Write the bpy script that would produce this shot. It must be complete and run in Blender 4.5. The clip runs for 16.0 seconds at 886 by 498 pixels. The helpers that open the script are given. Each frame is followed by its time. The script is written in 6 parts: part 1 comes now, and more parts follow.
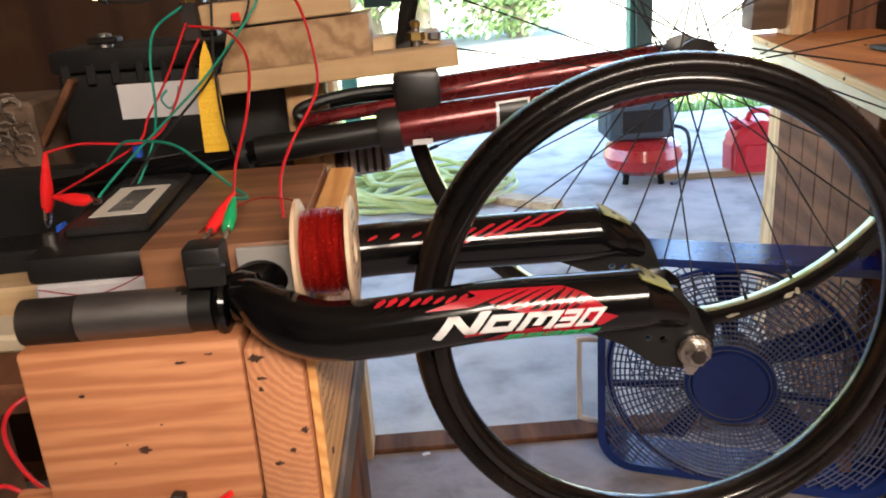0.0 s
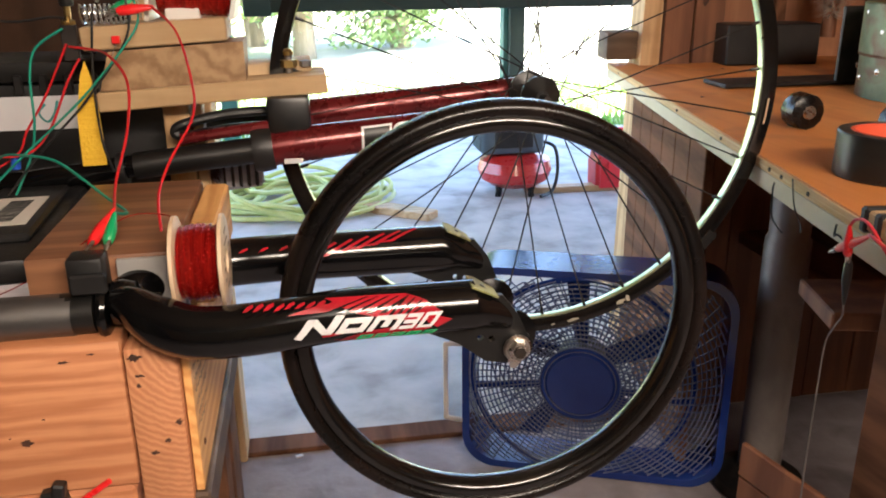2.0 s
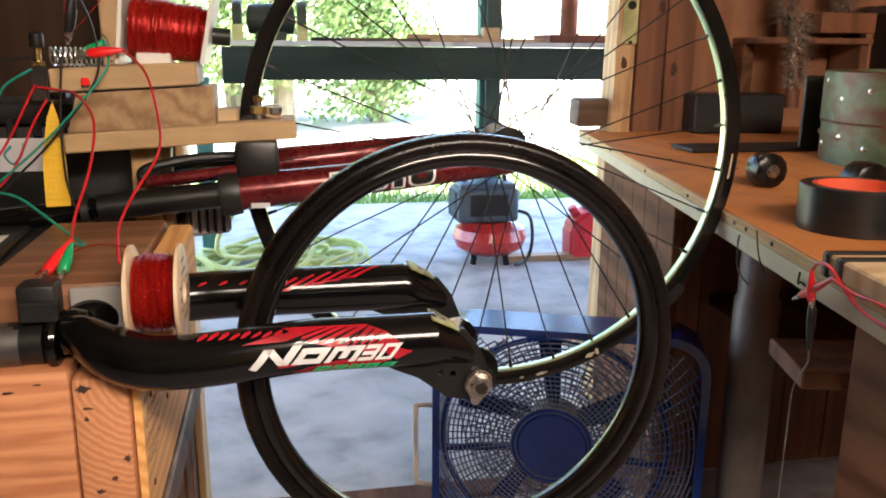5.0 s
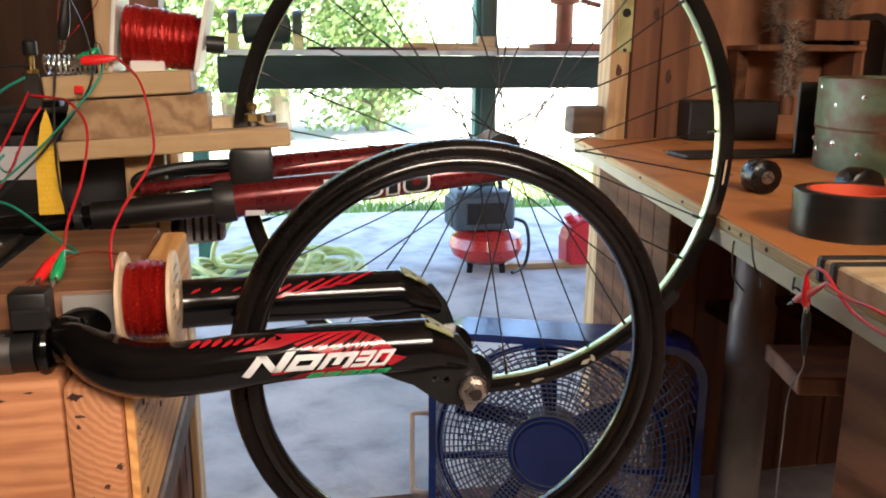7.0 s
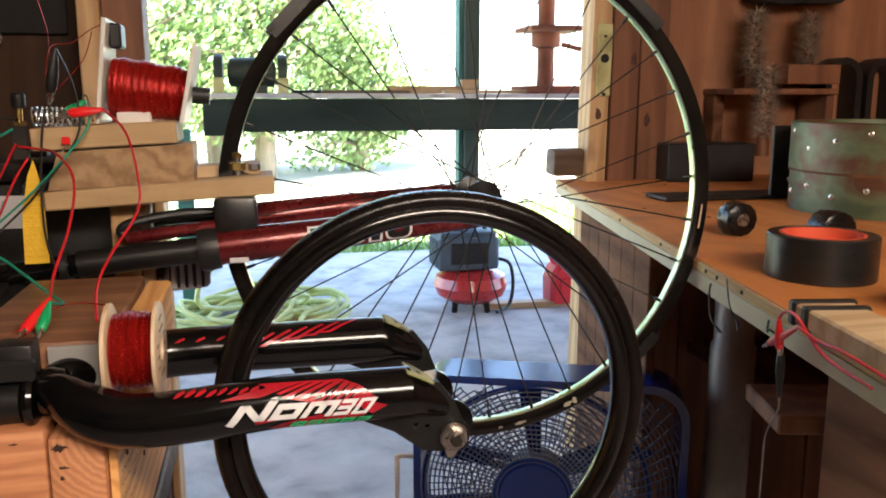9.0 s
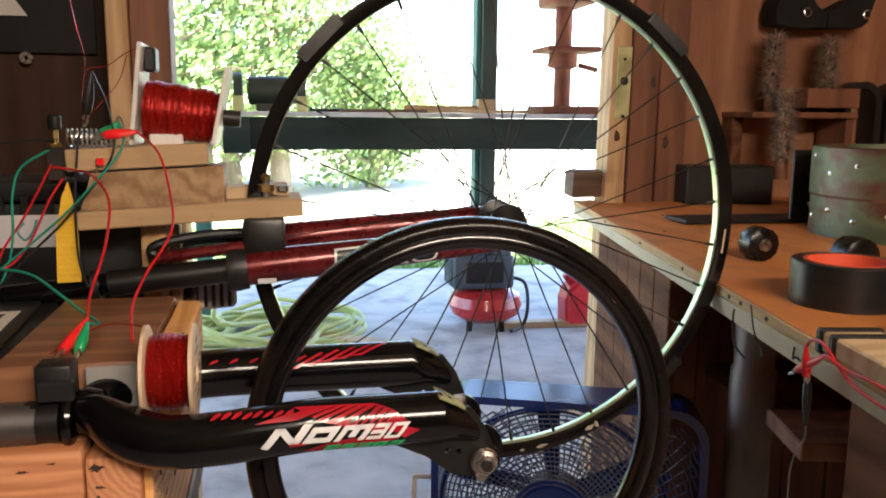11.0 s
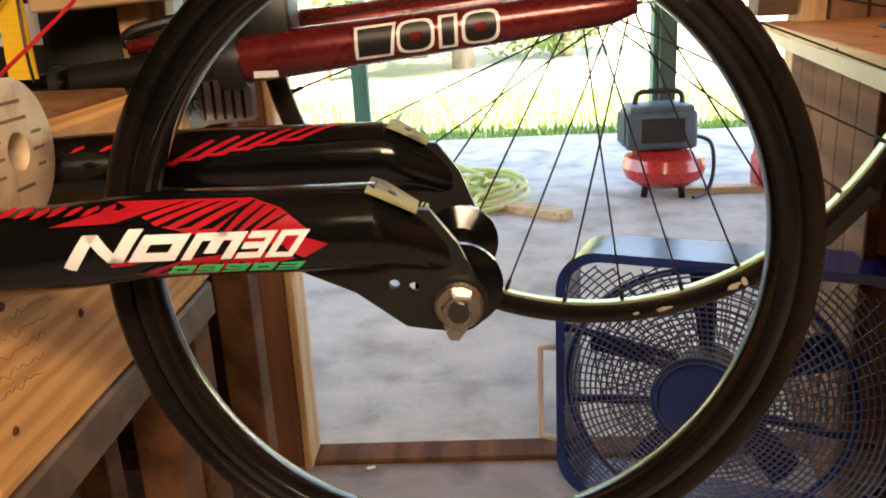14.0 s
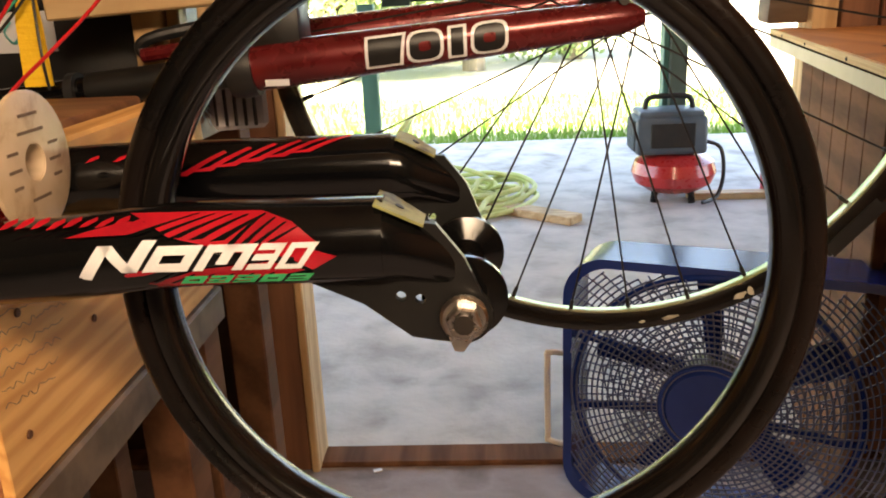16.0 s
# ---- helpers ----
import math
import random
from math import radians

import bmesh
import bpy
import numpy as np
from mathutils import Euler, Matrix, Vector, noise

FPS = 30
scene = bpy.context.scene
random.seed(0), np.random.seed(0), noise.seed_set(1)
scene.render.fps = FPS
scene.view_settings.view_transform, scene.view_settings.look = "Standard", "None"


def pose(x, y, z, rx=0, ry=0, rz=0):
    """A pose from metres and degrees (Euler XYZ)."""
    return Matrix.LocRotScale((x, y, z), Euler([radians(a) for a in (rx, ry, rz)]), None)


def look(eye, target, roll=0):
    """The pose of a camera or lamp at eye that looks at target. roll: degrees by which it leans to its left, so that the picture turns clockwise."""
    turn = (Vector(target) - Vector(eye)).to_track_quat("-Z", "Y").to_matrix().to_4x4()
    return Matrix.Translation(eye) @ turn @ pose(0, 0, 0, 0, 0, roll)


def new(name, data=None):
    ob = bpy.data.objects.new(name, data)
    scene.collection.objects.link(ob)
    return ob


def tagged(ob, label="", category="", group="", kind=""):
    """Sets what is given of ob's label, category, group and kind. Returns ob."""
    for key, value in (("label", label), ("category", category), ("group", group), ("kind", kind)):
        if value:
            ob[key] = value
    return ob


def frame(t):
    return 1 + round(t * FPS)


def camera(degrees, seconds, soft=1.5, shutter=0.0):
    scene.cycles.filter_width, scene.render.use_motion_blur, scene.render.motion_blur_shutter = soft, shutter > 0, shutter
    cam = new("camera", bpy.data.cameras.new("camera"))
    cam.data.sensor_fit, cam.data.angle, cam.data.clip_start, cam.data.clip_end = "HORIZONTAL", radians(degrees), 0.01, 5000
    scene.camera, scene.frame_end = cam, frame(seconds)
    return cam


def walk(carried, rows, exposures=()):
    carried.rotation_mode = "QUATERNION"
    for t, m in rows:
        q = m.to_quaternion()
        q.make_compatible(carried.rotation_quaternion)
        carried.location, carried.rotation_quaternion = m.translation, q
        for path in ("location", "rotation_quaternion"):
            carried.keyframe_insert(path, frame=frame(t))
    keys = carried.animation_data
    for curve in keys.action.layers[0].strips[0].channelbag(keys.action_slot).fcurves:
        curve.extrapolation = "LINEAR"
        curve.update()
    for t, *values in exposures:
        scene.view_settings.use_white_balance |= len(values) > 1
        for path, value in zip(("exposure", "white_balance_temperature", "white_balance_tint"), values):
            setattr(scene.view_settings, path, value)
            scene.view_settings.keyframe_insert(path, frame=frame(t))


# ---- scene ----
cam = camera(56.8, 16.0, soft=1.9, shutter=0.35)
PATH = [
    (0, (0.0126, 0.0251, 0.9002), (0.0368, 1.6301, 0.3404), -3.97),
    (0.5, (0.0106, -0.0262, 0.9135), (0.0579, 1.5745, 0.3429), -2.12),
    (1, (0.0162, -0.0223, 0.9168), (0.1343, 1.5766, 0.3516), -0.76),
    (1.5, (0.0204, -0.0290, 0.9193), (0.2150, 1.5647, 0.3603), -0.61),
    (2, (0.0254, -0.0541, 0.9309), (0.2927, 1.5305, 0.3764), -0.62),
    (2.5, (0.0201, -0.0548, 0.9109), (0.3091, 1.5383, 0.3926), -0.03),
    (3, (0.0278, -0.0321, 0.8921), (0.2737, 1.5596, 0.3481), -0.69),
    (3.5, (0.0325, -0.0300, 0.8904), (0.3016, 1.5674, 0.3749), -0.29),
    (4, (0.0334, -0.0499, 0.8985), (0.3276, 1.5581, 0.4318), 0.16),
    (6.5, (0.0389, -0.0631, 0.9020), (0.3715, 1.5579, 0.5126), 0.33),
    (7, (0.0381, -0.0600, 0.8989), (0.3663, 1.5619, 0.5097), 0.25),
    (7.5, (0.0356, -0.0598, 0.8995), (0.3638, 1.5615, 0.5075), 0.18),
    (8, (0.0395, -0.0723, 0.9061), (0.3751, 1.5523, 0.5346), -0.06),
    (8.5, (0.0413, -0.0733, 0.9083), (0.4018, 1.5534, 0.5710), 0.12),
    (11, (0.0232, -0.0762, 0.9174), (0.3611, 1.5667, 0.6405), 0.53),
    (11.5, (0.0246, -0.0606, 0.8839), (0.3266, 1.5786, 0.5495), 0.26),
    (12, (0.0565, 0.0106, 0.8231), (0.3303, 1.6237, 0.3617), 0.72),
    (12.5, (0.1072, 0.0666, 0.8003), (0.2796, 1.6902, 0.3267), -0.71),
    (13, (0.1408, 0.1152, 0.7950), (0.2009, 1.7401, 0.2989), -1.41),
    (13.5, (0.1687, 0.1449, 0.7939), (0.1374, 1.7658, 0.2823), -2.31),
    (14, (0.1764, 0.1474, 0.7947), (0.1036, 1.7672, 0.2840), -2.91),
    (14.5, (0.1752, 0.1451, 0.7970), (0.0855, 1.7643, 0.2870), -2.99),
    (15, (0.1760, 0.1430, 0.7987), (0.0850, 1.7617, 0.2874), -2.70),
    (15.5, (0.1761, 0.1434, 0.7995), (0.0860, 1.7628, 0.2902), -2.56),
    (16, (0.1782, 0.1423, 0.8011), (0.0866, 1.7627, 0.2951), -2.61),
]
EXPOSURES = [(0.0, 3.45, 6100, 9), (4.0, 3.38, 6200, 9), (8.7, 3.18, 6200, 9), (11.0, 3.05, 6250, 10), (12.5, 3.36, 7800, 11), (16.0, 3.3, 8000, 11)]
walk(cam, [(t, look(eye, target, roll)) for t, eye, target, roll in PATH], EXPOSURES)

# ---------------------------------------------------------------- light
world = bpy.data.worlds.new("world")
scene.world = world
world.use_nodes = True
wn = world.node_tree.nodes
sky = wn.new("ShaderNodeTexSky")
sky.sky_type = "NISHITA"
sky.sun_disc = False
sky.sun_elevation, sky.sun_rotation = radians(58), radians(200)
world.node_tree.links.new(sky.outputs[0], wn["Background"].inputs[0])
wn["Background"].inputs[1].default_value = 0.15

SUN_WAY = Vector((0.35, 0.62, -1.0))
sun = new("sun", bpy.data.lights.new("sun", "SUN"))
sun.data.energy, sun.data.angle, sun.data.color = 5.0, radians(0.6), (1.0, 0.94, 0.84)
sun.rotation_euler = SUN_WAY.to_track_quat("-Z", "Y").to_euler()

bulb_light = new("ceiling_lamp_light", bpy.data.lights.new("ceiling_lamp_light", "AREA"))
bulb_light.data.shape, bulb_light.data.size, bulb_light.data.size_y = "RECTANGLE", 1.1, 0.35
bulb_light.data.energy, bulb_light.data.color = 7.3, (1.0, 0.81, 0.64)
bulb_light.matrix_world = look((0.52, -0.95, 1.62), (0.45, 0.9, 0.5))

# ---------------------------------------------------------------- helpers of this scene
U = 0.87  # metres to one unit of the plan below
ORIGIN = {}
REGION = {}
here = [Vector((0, 0, 0)), Vector((0, 0, 0)), 1.0]


def region(drawn, stands, size):
    """What follows was drawn round one place of the plan and stands round another, at a given size."""
    here[:] = [Vector(drawn), Vector(stands), size]


def settle(p):
    return here[1] + (Vector(p) - here[0]) * here[2]


def level(z):
    """The height in the drawing that stands at the true height z of the plan."""
    return here[0].z + (z - here[1].z) / here[2]



def smooth_by_angle(me, angle=35):
    me.polygons.foreach_set("use_smooth", [True] * len(me.polygons))
    me.set_sharp_from_angle(angle=radians(angle))


def to_mesh(name, bm, mat, origin, size):
    bmesh.ops.recalc_face_normals(bm, faces=bm.faces)
    for v in bm.verts:
        v.co = (v.co - origin) * U * size
    me = bpy.data.meshes.new(name)
    bm.to_mesh(me)
    bm.free()
    for m in mat if isinstance(mat, (list, tuple)) else [mat]:
        me.materials.append(m)
    smooth_by_angle(me)
    return me


def thing(name, base, label, category, group="", kind=""):
    ob = new(name)
    ob.location = settle(base) * U
    ob.empty_display_size = 0.02
    ORIGIN[ob.name], REGION[ob.name] = Vector(base), here[2]
    return tagged(ob, label, category, group, kind)


def part(name, bm, mat, parent, label=""):
    o = ORIGIN[parent.name]
    ob = new(name, to_mesh(name, bm, mat, o, REGION[parent.name]))
    ob.parent = parent
    ORIGIN[ob.name], REGION[ob.name] = o, REGION[parent.name]
    return tagged(ob, label)


def solo(name, bm, mat, label="", category="", group="", kind=""):
    xs = [v.co for v in bm.verts]
    o = Vector(((min(c.x for c in xs) + max(c.x for c in xs)) / 2, (min(c.y for c in xs) + max(c.y for c in xs)) / 2, min(c.z for c in xs)))
    ob = new(name, to_mesh(name, bm, mat, o, here[2]))
    ob.location = settle(o) * U
    ORIGIN[ob.name], REGION[ob.name] = o, here[2]
    return tagged(ob, label, category, group, kind)


def bx(lo, hi, bev=0.002, rot=(0, 0, 0), bm=None, seg=1):
    """A box between two corners, turned by degrees about its centre, with bevelled edges."""
    out = bm or bmesh.new()
    lo, hi = Vector(lo), Vector(hi)
    m = Matrix.Translation((lo + hi) / 2) @ pose(0, 0, 0, *rot) @ Matrix.Diagonal((*(hi - lo), 1))
    made = bmesh.ops.create_cube(out, size=1, matrix=m)["verts"]
    if bev:
        bmesh.ops.bevel(out, geom=list({e for v in made for e in v.link_edges}), offset=bev, segments=seg, affect="EDGES", profile=0.5)
    return out


def spline(pts, n=8, closed=False):
    """Points along a smooth curve through pts."""
    p = [Vector(q) for q in pts]
    k = len(p)
    out = []
    for i in range(k if closed else k - 1):
        a, b, c, d = (p[(i + j) % k] if closed else p[min(max(i + j, 0), k - 1)] for j in (-1, 0, 1, 2))
        for s in range(n):
            t = s / n
            out.append(0.5 * (2 * b + (c - a) * t + (2 * a - 5 * b + 4 * c - d) * t * t + (3 * b - a - 3 * c + d) * t ** 3))
    if not closed:
        out.append(p[-1])
    return out


def tube(pts, r, n=8, closed=False, bm=None, flat=1.0):
    """A tube along points; r is a number or one number a point; flat squeezes its height."""
    out = bm or bmesh.new()
    p = [Vector(q) for q in pts]
    k = len(p)
    rs = r if isinstance(r, (list, tuple)) else [r] * k
    rings = []
    side = None
    for i in range(k):
        d = (p[(i + 1) % k] - p[i - 1]) if closed else (p[min(i + 1, k - 1)] - p[max(i - 1, 0)])
        d.normalize()
        if side is None:
            side = d.orthogonal().normalized()
        side = (side - d * side.dot(d)).normalized()
        up = d.cross(side)
        rings.append([out.verts.new(p[i] + (side * math.cos(a) + up * math.sin(a) * flat) * rs[i]) for a in (2 * math.pi * j / n for j in range(n))])
    for i in range(k if closed else k - 1):
        a, b = rings[i], rings[(i + 1) % k]
        for j in range(n):
            out.faces.new((a[j], a[(j + 1) % n], b[(j + 1) % n], b[j]))
    if not closed:
        out.faces.new(rings[0][::-1])
        out.faces.new(rings[-1])
    return out


def rod(a, b, r, n=12, bm=None):
    return tube([a, b], r, n, bm=bm)


def lathe(prof, m, n=32, closed=False, bm=None):
    """Turns (radius, height) round the z axis of the pose m; closed: the profile is a loop."""
    out = bm or bmesh.new()
    rings = []
    for r, z in prof:
        rings.append([out.verts.new(m @ Vector((r * math.cos(a), r * math.sin(a), z))) for a in (2 * math.pi * j / n for j in range(n))])
    for i in range(len(prof) if closed else len(prof) - 1):
        a, b = rings[i], rings[(i + 1) % len(prof)]
        for j in range(n):
            out.faces.new((a[j], a[(j + 1) % n], b[(j + 1) % n], b[j]))
    if not closed:
        out.faces.new(rings[0][::-1])
        out.faces.new(rings[-1])
    return out


def slab(pts, way, bm=None, holes=()):
    """A flat outline, with round holes (centre, radius) in it, thickened along way. pts are places in one plane."""
    out = bm or bmesh.new()
    way = Vector(way)
    pts = [Vector(p) for p in pts]
    nrm = way.normalized()
    u = nrm.orthogonal().normalized()
    w = nrm.cross(u)
    loops = [pts] + [[Vector(c) + (u * math.cos(a) + w * math.sin(a)) * r for a in (2 * math.pi * j / 14 for j in range(14))] for c, r in holes]
    edges, first = [], []
    for loop in loops:
        vs = [out.verts.new(p) for p in loop]
        first += vs
        edges += [out.edges.new((vs[i], vs[(i + 1) % len(vs)])) for i in range(len(vs))]
    if holes:
        faces = [g for g in bmesh.ops.triangle_fill(out, edges=edges, use_beauty=True)["geom"] if isinstance(g, bmesh.types.BMFace)]
    else:
        faces = [out.faces.new(first)]
    made = bmesh.ops.extrude_face_region(out, geom=faces)["geom"]
    bmesh.ops.translate(out, verts=[g for g in made if isinstance(g, bmesh.types.BMVert)], vec=way)
    return out


AXIS_Y = pose(0, 0, 0, -90, 0, 0)   # z of the profile runs along +y
AXIS_X = pose(0, 0, 0, 0, 90, 0)    # z of the profile runs along +x


def at(x, y, z, m=Matrix.Identity(4)):
    return Matrix.Translation((x, y, z)) @ m


# ---------------------------------------------------------------- materials
def material(name, rough=0.5, metal=0.0, colors=((0.5, 0.5, 0.5),), scale=(8, 8, 8), detail=6, bump=0.2, fine=80, coat=0.0, distort=0.3, spread=(0.35, 0.65), vary=0.0, bump_dist=0.002, spec=0.5):
    """Base colour from a stretched noise through a ramp, broken roughness and fine relief."""
    mat = bpy.data.materials.new(name)
    mat.use_nodes = True
    nt = mat.node_tree
    nd, ln = nt.nodes, nt.links
    b = nd["Principled BSDF"]
    b.inputs["Metallic"].default_value = metal
    b.inputs["Coat Weight"].default_value = coat
    b.inputs["Coat Roughness"].default_value = 0.15
    b.inputs["Specular IOR Level"].default_value = spec
    tc, mp = nd.new("ShaderNodeTexCoord"), nd.new("ShaderNodeMapping")
    mp.inputs["Scale"].default_value = scale
    ln.new(tc.outputs["Object"], mp.inputs[0])
    nz = nd.new("ShaderNodeTexNoise")
    nz.inputs["Scale"].default_value, nz.inputs["Detail"].default_value, nz.inputs["Distortion"].default_value = 1.0, detail, distort
    ln.new(mp.outputs[0], nz.inputs["Vector"])
    rp = nd.new("ShaderNodeValToRGB")
    el = rp.color_ramp.elements
    while len(el) < len(colors):
        el.new(0.5)
    while len(el) > max(len(colors), 1):
        el.remove(el[-1])
    for i, c in enumerate(colors):
        el[i].position = spread[0] + (spread[1] - spread[0]) * (i / max(1, len(colors) - 1))
        el[i].color = (*c, 1)
    ln.new(nz.outputs[0], rp.inputs[0])
    col = rp.outputs[0]
    if vary:
        oi, hs, mt = nd.new("ShaderNodeObjectInfo"), nd.new("ShaderNodeHueSaturation"), nd.new("ShaderNodeMath")
        mt.operation = "MULTIPLY_ADD"
        mt.inputs[1].default_value, mt.inputs[2].default_value = 2 * vary, 1 - vary
        ln.new(oi.outputs["Random"], mt.inputs[0])
        ln.new(mt.outputs[0], hs.inputs["Value"])
        ln.new(col, hs.inputs["Color"])
        col = hs.outputs[0]
    ln.new(col, b.inputs["Base Color"])
    n2 = nd.new("ShaderNodeTexNoise")
    n2.inputs["Scale"].default_value, n2.inputs["Detail"].default_value = fine, 5
    ln.new(tc.outputs["Object"], n2.inputs["Vector"])
    mr = nd.new("ShaderNodeMapRange")
    mr.inputs["To Min"].default_value, mr.inputs["To Max"].default_value = max(0.03, rough - 0.12), min(1, rough + 0.12)
    ln.new(n2.outputs[0], mr.inputs["Value"])
    ln.new(mr.outputs[0], b.inputs["Roughness"])
    if bump:
        bp = nd.new("ShaderNodeBump")
        bp.inputs["Strength"].default_value, bp.inputs["Distance"].default_value = bump, bump_dist
        mx = nd.new("ShaderNodeMath")
        mx.operation = "ADD"
        ln.new(nz.outputs[0], mx.inputs[0])
        ln.new(n2.outputs[0], mx.inputs[1])
        ln.new(mx.outputs[0], bp.inputs["Height"])
        ln.new(bp.outputs[0], b.inputs["Normal"])
    return mat


def wood(name, light, dark, axis="x", rings=26.0, rough=0.62, knots=True, vary=0.06, seed=0.0, loc=None, stain=(0.12, 0.06, 0.03), wavy=2.5):
    """Sawn softwood: bands along the axis, warped by noise, with fibres, dark knots and dirt."""
    mat = bpy.data.materials.new(name)
    mat.use_nodes = True
    nt = mat.node_tree
    nd, ln = nt.nodes, nt.links
    b = nd["Principled BSDF"]
    tc, mp = nd.new("ShaderNodeTexCoord"), nd.new("ShaderNodeMapping")
    squeeze = {"x": (0.09, 1, 1), "y": (1, 0.09, 1), "z": (1, 1, 0.09)}[axis]
    mp.inputs["Scale"].default_value = squeeze
    mp.inputs["Location"].default_value = loc or (seed, seed * 1.7, seed * 0.6)
    ln.new(tc.outputs["Object"], mp.inputs[0])
    wv = nd.new("ShaderNodeTexWave")
    wv.wave_type, wv.rings_direction = "RINGS", {"x": "X", "y": "Y", "z": "Z"}[axis]
    wv.inputs["Scale"].default_value, wv.inputs["Distortion"].default_value = rings * 0.42, wavy * 3.2
    wv.inputs["Detail"].default_value, wv.inputs["Detail Scale"].default_value = 4.0, 2.6
    ln.new(mp.outputs[0], wv.inputs["Vector"])
    nz = nd.new("ShaderNodeTexNoise")
    nz.inputs["Scale"].default_value, nz.inputs["Detail"].default_value = 140, 4
    ln.new(mp.outputs[0], nz.inputs["Vector"])
    mx = nd.new("ShaderNodeMix")
    mx.data_type = "FLOAT"
    mx.inputs[0].default_value = 0.45
    ln.new(wv.outputs["Fac"], mx.inputs[2])
    ln.new(nz.outputs[0], mx.inputs[3])
    rp = nd.new("ShaderNodeValToRGB")
    rp.color_ramp.elements[0].position, rp.color_ramp.elements[1].position = 0.2, 0.8
    rp.color_ramp.elements[0].color, rp.color_ramp.elements[1].color = (*light, 1), (*dark, 1)
    ln.new(mx.outputs[0], rp.inputs[0])
    blot = nd.new("ShaderNodeTexNoise")
    blot.inputs["Scale"].default_value, blot.inputs["Detail"].default_value = 9, 5
    ln.new(tc.outputs["Object"], blot.inputs["Vector"])
    br = nd.new("ShaderNodeMapRange")
    br.inputs["From Min"].default_value, br.inputs["From Max"].default_value = 0.56, 0.78
    br.inputs["To Max"].default_value = 0.55
    ln.new(blot.outputs[0], br.inputs["Value"])
    m1 = nd.new("ShaderNodeMix")
    m1.data_type = "RGBA"
    m1.inputs[7].default_value = (*stain, 1)
    ln.new(br.outputs[0], m1.inputs[0])
    ln.new(rp.outputs[0], m1.inputs[6])
    col = m1.outputs[2]
    if knots:
        vo = nd.new("ShaderNodeTexVoronoi")
        vo.inputs["Scale"].default_value = 9.0
        mk = nd.new("ShaderNodeMapping")
        mk.inputs["Scale"].default_value = {"x": (0.55, 1, 1), "y": (1, 0.55, 1), "z": (1, 1, 0.55)}[axis]
        mk.inputs["Location"].default_value = (seed + 0.3, seed, 0.4)
        ln.new(tc.outputs["Object"], mk.inputs[0])
        ln.new(mk.outputs[0], vo.inputs["Vector"])
        kr = nd.new("ShaderNodeMapRange")
        kr.inputs["From Min"].default_value, kr.inputs["From Max"].default_value = 0.02, 0.07
        kr.inputs["To Min"].default_value, kr.inputs["To Max"].default_value = 0.85, 0.0
        ln.new(vo.outputs["Distance"], kr.inputs["Value"])
        m2 = nd.new("ShaderNodeMix")
        m2.data_type = "RGBA"
        m2.inputs[7].default_value = (0.05, 0.018, 0.008, 1)
        ln.new(kr.outputs[0], m2.inputs[0])
        ln.new(col, m2.inputs[6])
        col = m2.outputs[2]
    oi, hs, mt = nd.new("ShaderNodeObjectInfo"), nd.new("ShaderNodeHueSaturation"), nd.new("ShaderNodeMath")
    mt.operation = "MULTIPLY_ADD"
    mt.inputs[1].default_value, mt.inputs[2].default_value = 2 * vary, 1 - vary
    ln.new(oi.outputs["Random"], mt.inputs[0])
    ln.new(mt.outputs[0], hs.inputs["Value"])
    ln.new(col, hs.inputs["Color"])
    ln.new(hs.outputs[0], b.inputs["Base Color"])
    b.inputs["Roughness"].default_value = rough
    bp = nd.new("ShaderNodeBump")
    bp.inputs["Strength"].default_value, bp.inputs["Distance"].default_value = 0.35, 0.001
    ln.new(mx.outputs[0], bp.inputs["Height"])
    ln.new(bp.outputs[0], b.inputs["Normal"])
    return mat


PINE_X = wood("pine_along_x", (0.58, 0.26, 0.12), (0.42, 0.158, 0.064), "x", 60, seed=0.31)
PINE_END = wood("pine_end_grain", (0.58, 0.265, 0.125), (0.45, 0.18, 0.08), "y", 150, knots=False, loc=(-0.105, 0, -0.600), wavy=0.9)
PINE_Y = wood("pine_along_y", (0.76, 0.42, 0.15), (0.58, 0.27, 0.08), "y", 70, seed=0.7, wavy=1.6)
PALE_PINE = wood("pale_pine", (0.56, 0.41, 0.235), (0.42, 0.275, 0.135), "x", 20, seed=1.2, knots=False)
PALE_POST = wood("pale_post", (0.60, 0.40, 0.21), (0.42, 0.25, 0.11), "z", 24, seed=0.9)
RED_POST = wood("reddish_post", (0.23, 0.095, 0.045), (0.14, 0.052, 0.025), "z", 12, seed=0.2)
RED_BLOCK = wood("reddish_block", (0.26, 0.12, 0.058), (0.15, 0.062, 0.03), "x", 30, seed=0.55, rough=0.45)
BLOCK_END = wood("sawn_block", (0.40, 0.255, 0.13), (0.24, 0.135, 0.06), "y", 30, seed=0.1)
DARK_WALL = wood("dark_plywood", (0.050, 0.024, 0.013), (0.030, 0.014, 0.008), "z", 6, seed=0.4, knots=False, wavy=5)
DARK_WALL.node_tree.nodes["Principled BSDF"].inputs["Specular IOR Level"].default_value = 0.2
RED_WALL = wood("warm_plywood", (0.40, 0.18, 0.088), (0.27, 0.112, 0.054), "z", 5, seed=1.1, knots=False, wavy=5)
PLY_TOP = wood("shelf_plywood", (0.60, 0.235, 0.058), (0.50, 0.175, 0.038), "y", 5, seed=0.8, knots=False, wavy=5, rough=0.6)
PLY_EDGE = material("plywood_edge", 0.7, 0, ((0.62, 0.42, 0.2), (0.48, 0.28, 0.11), (0.66, 0.47, 0.24)), (3, 3, 300), bump=0.3)
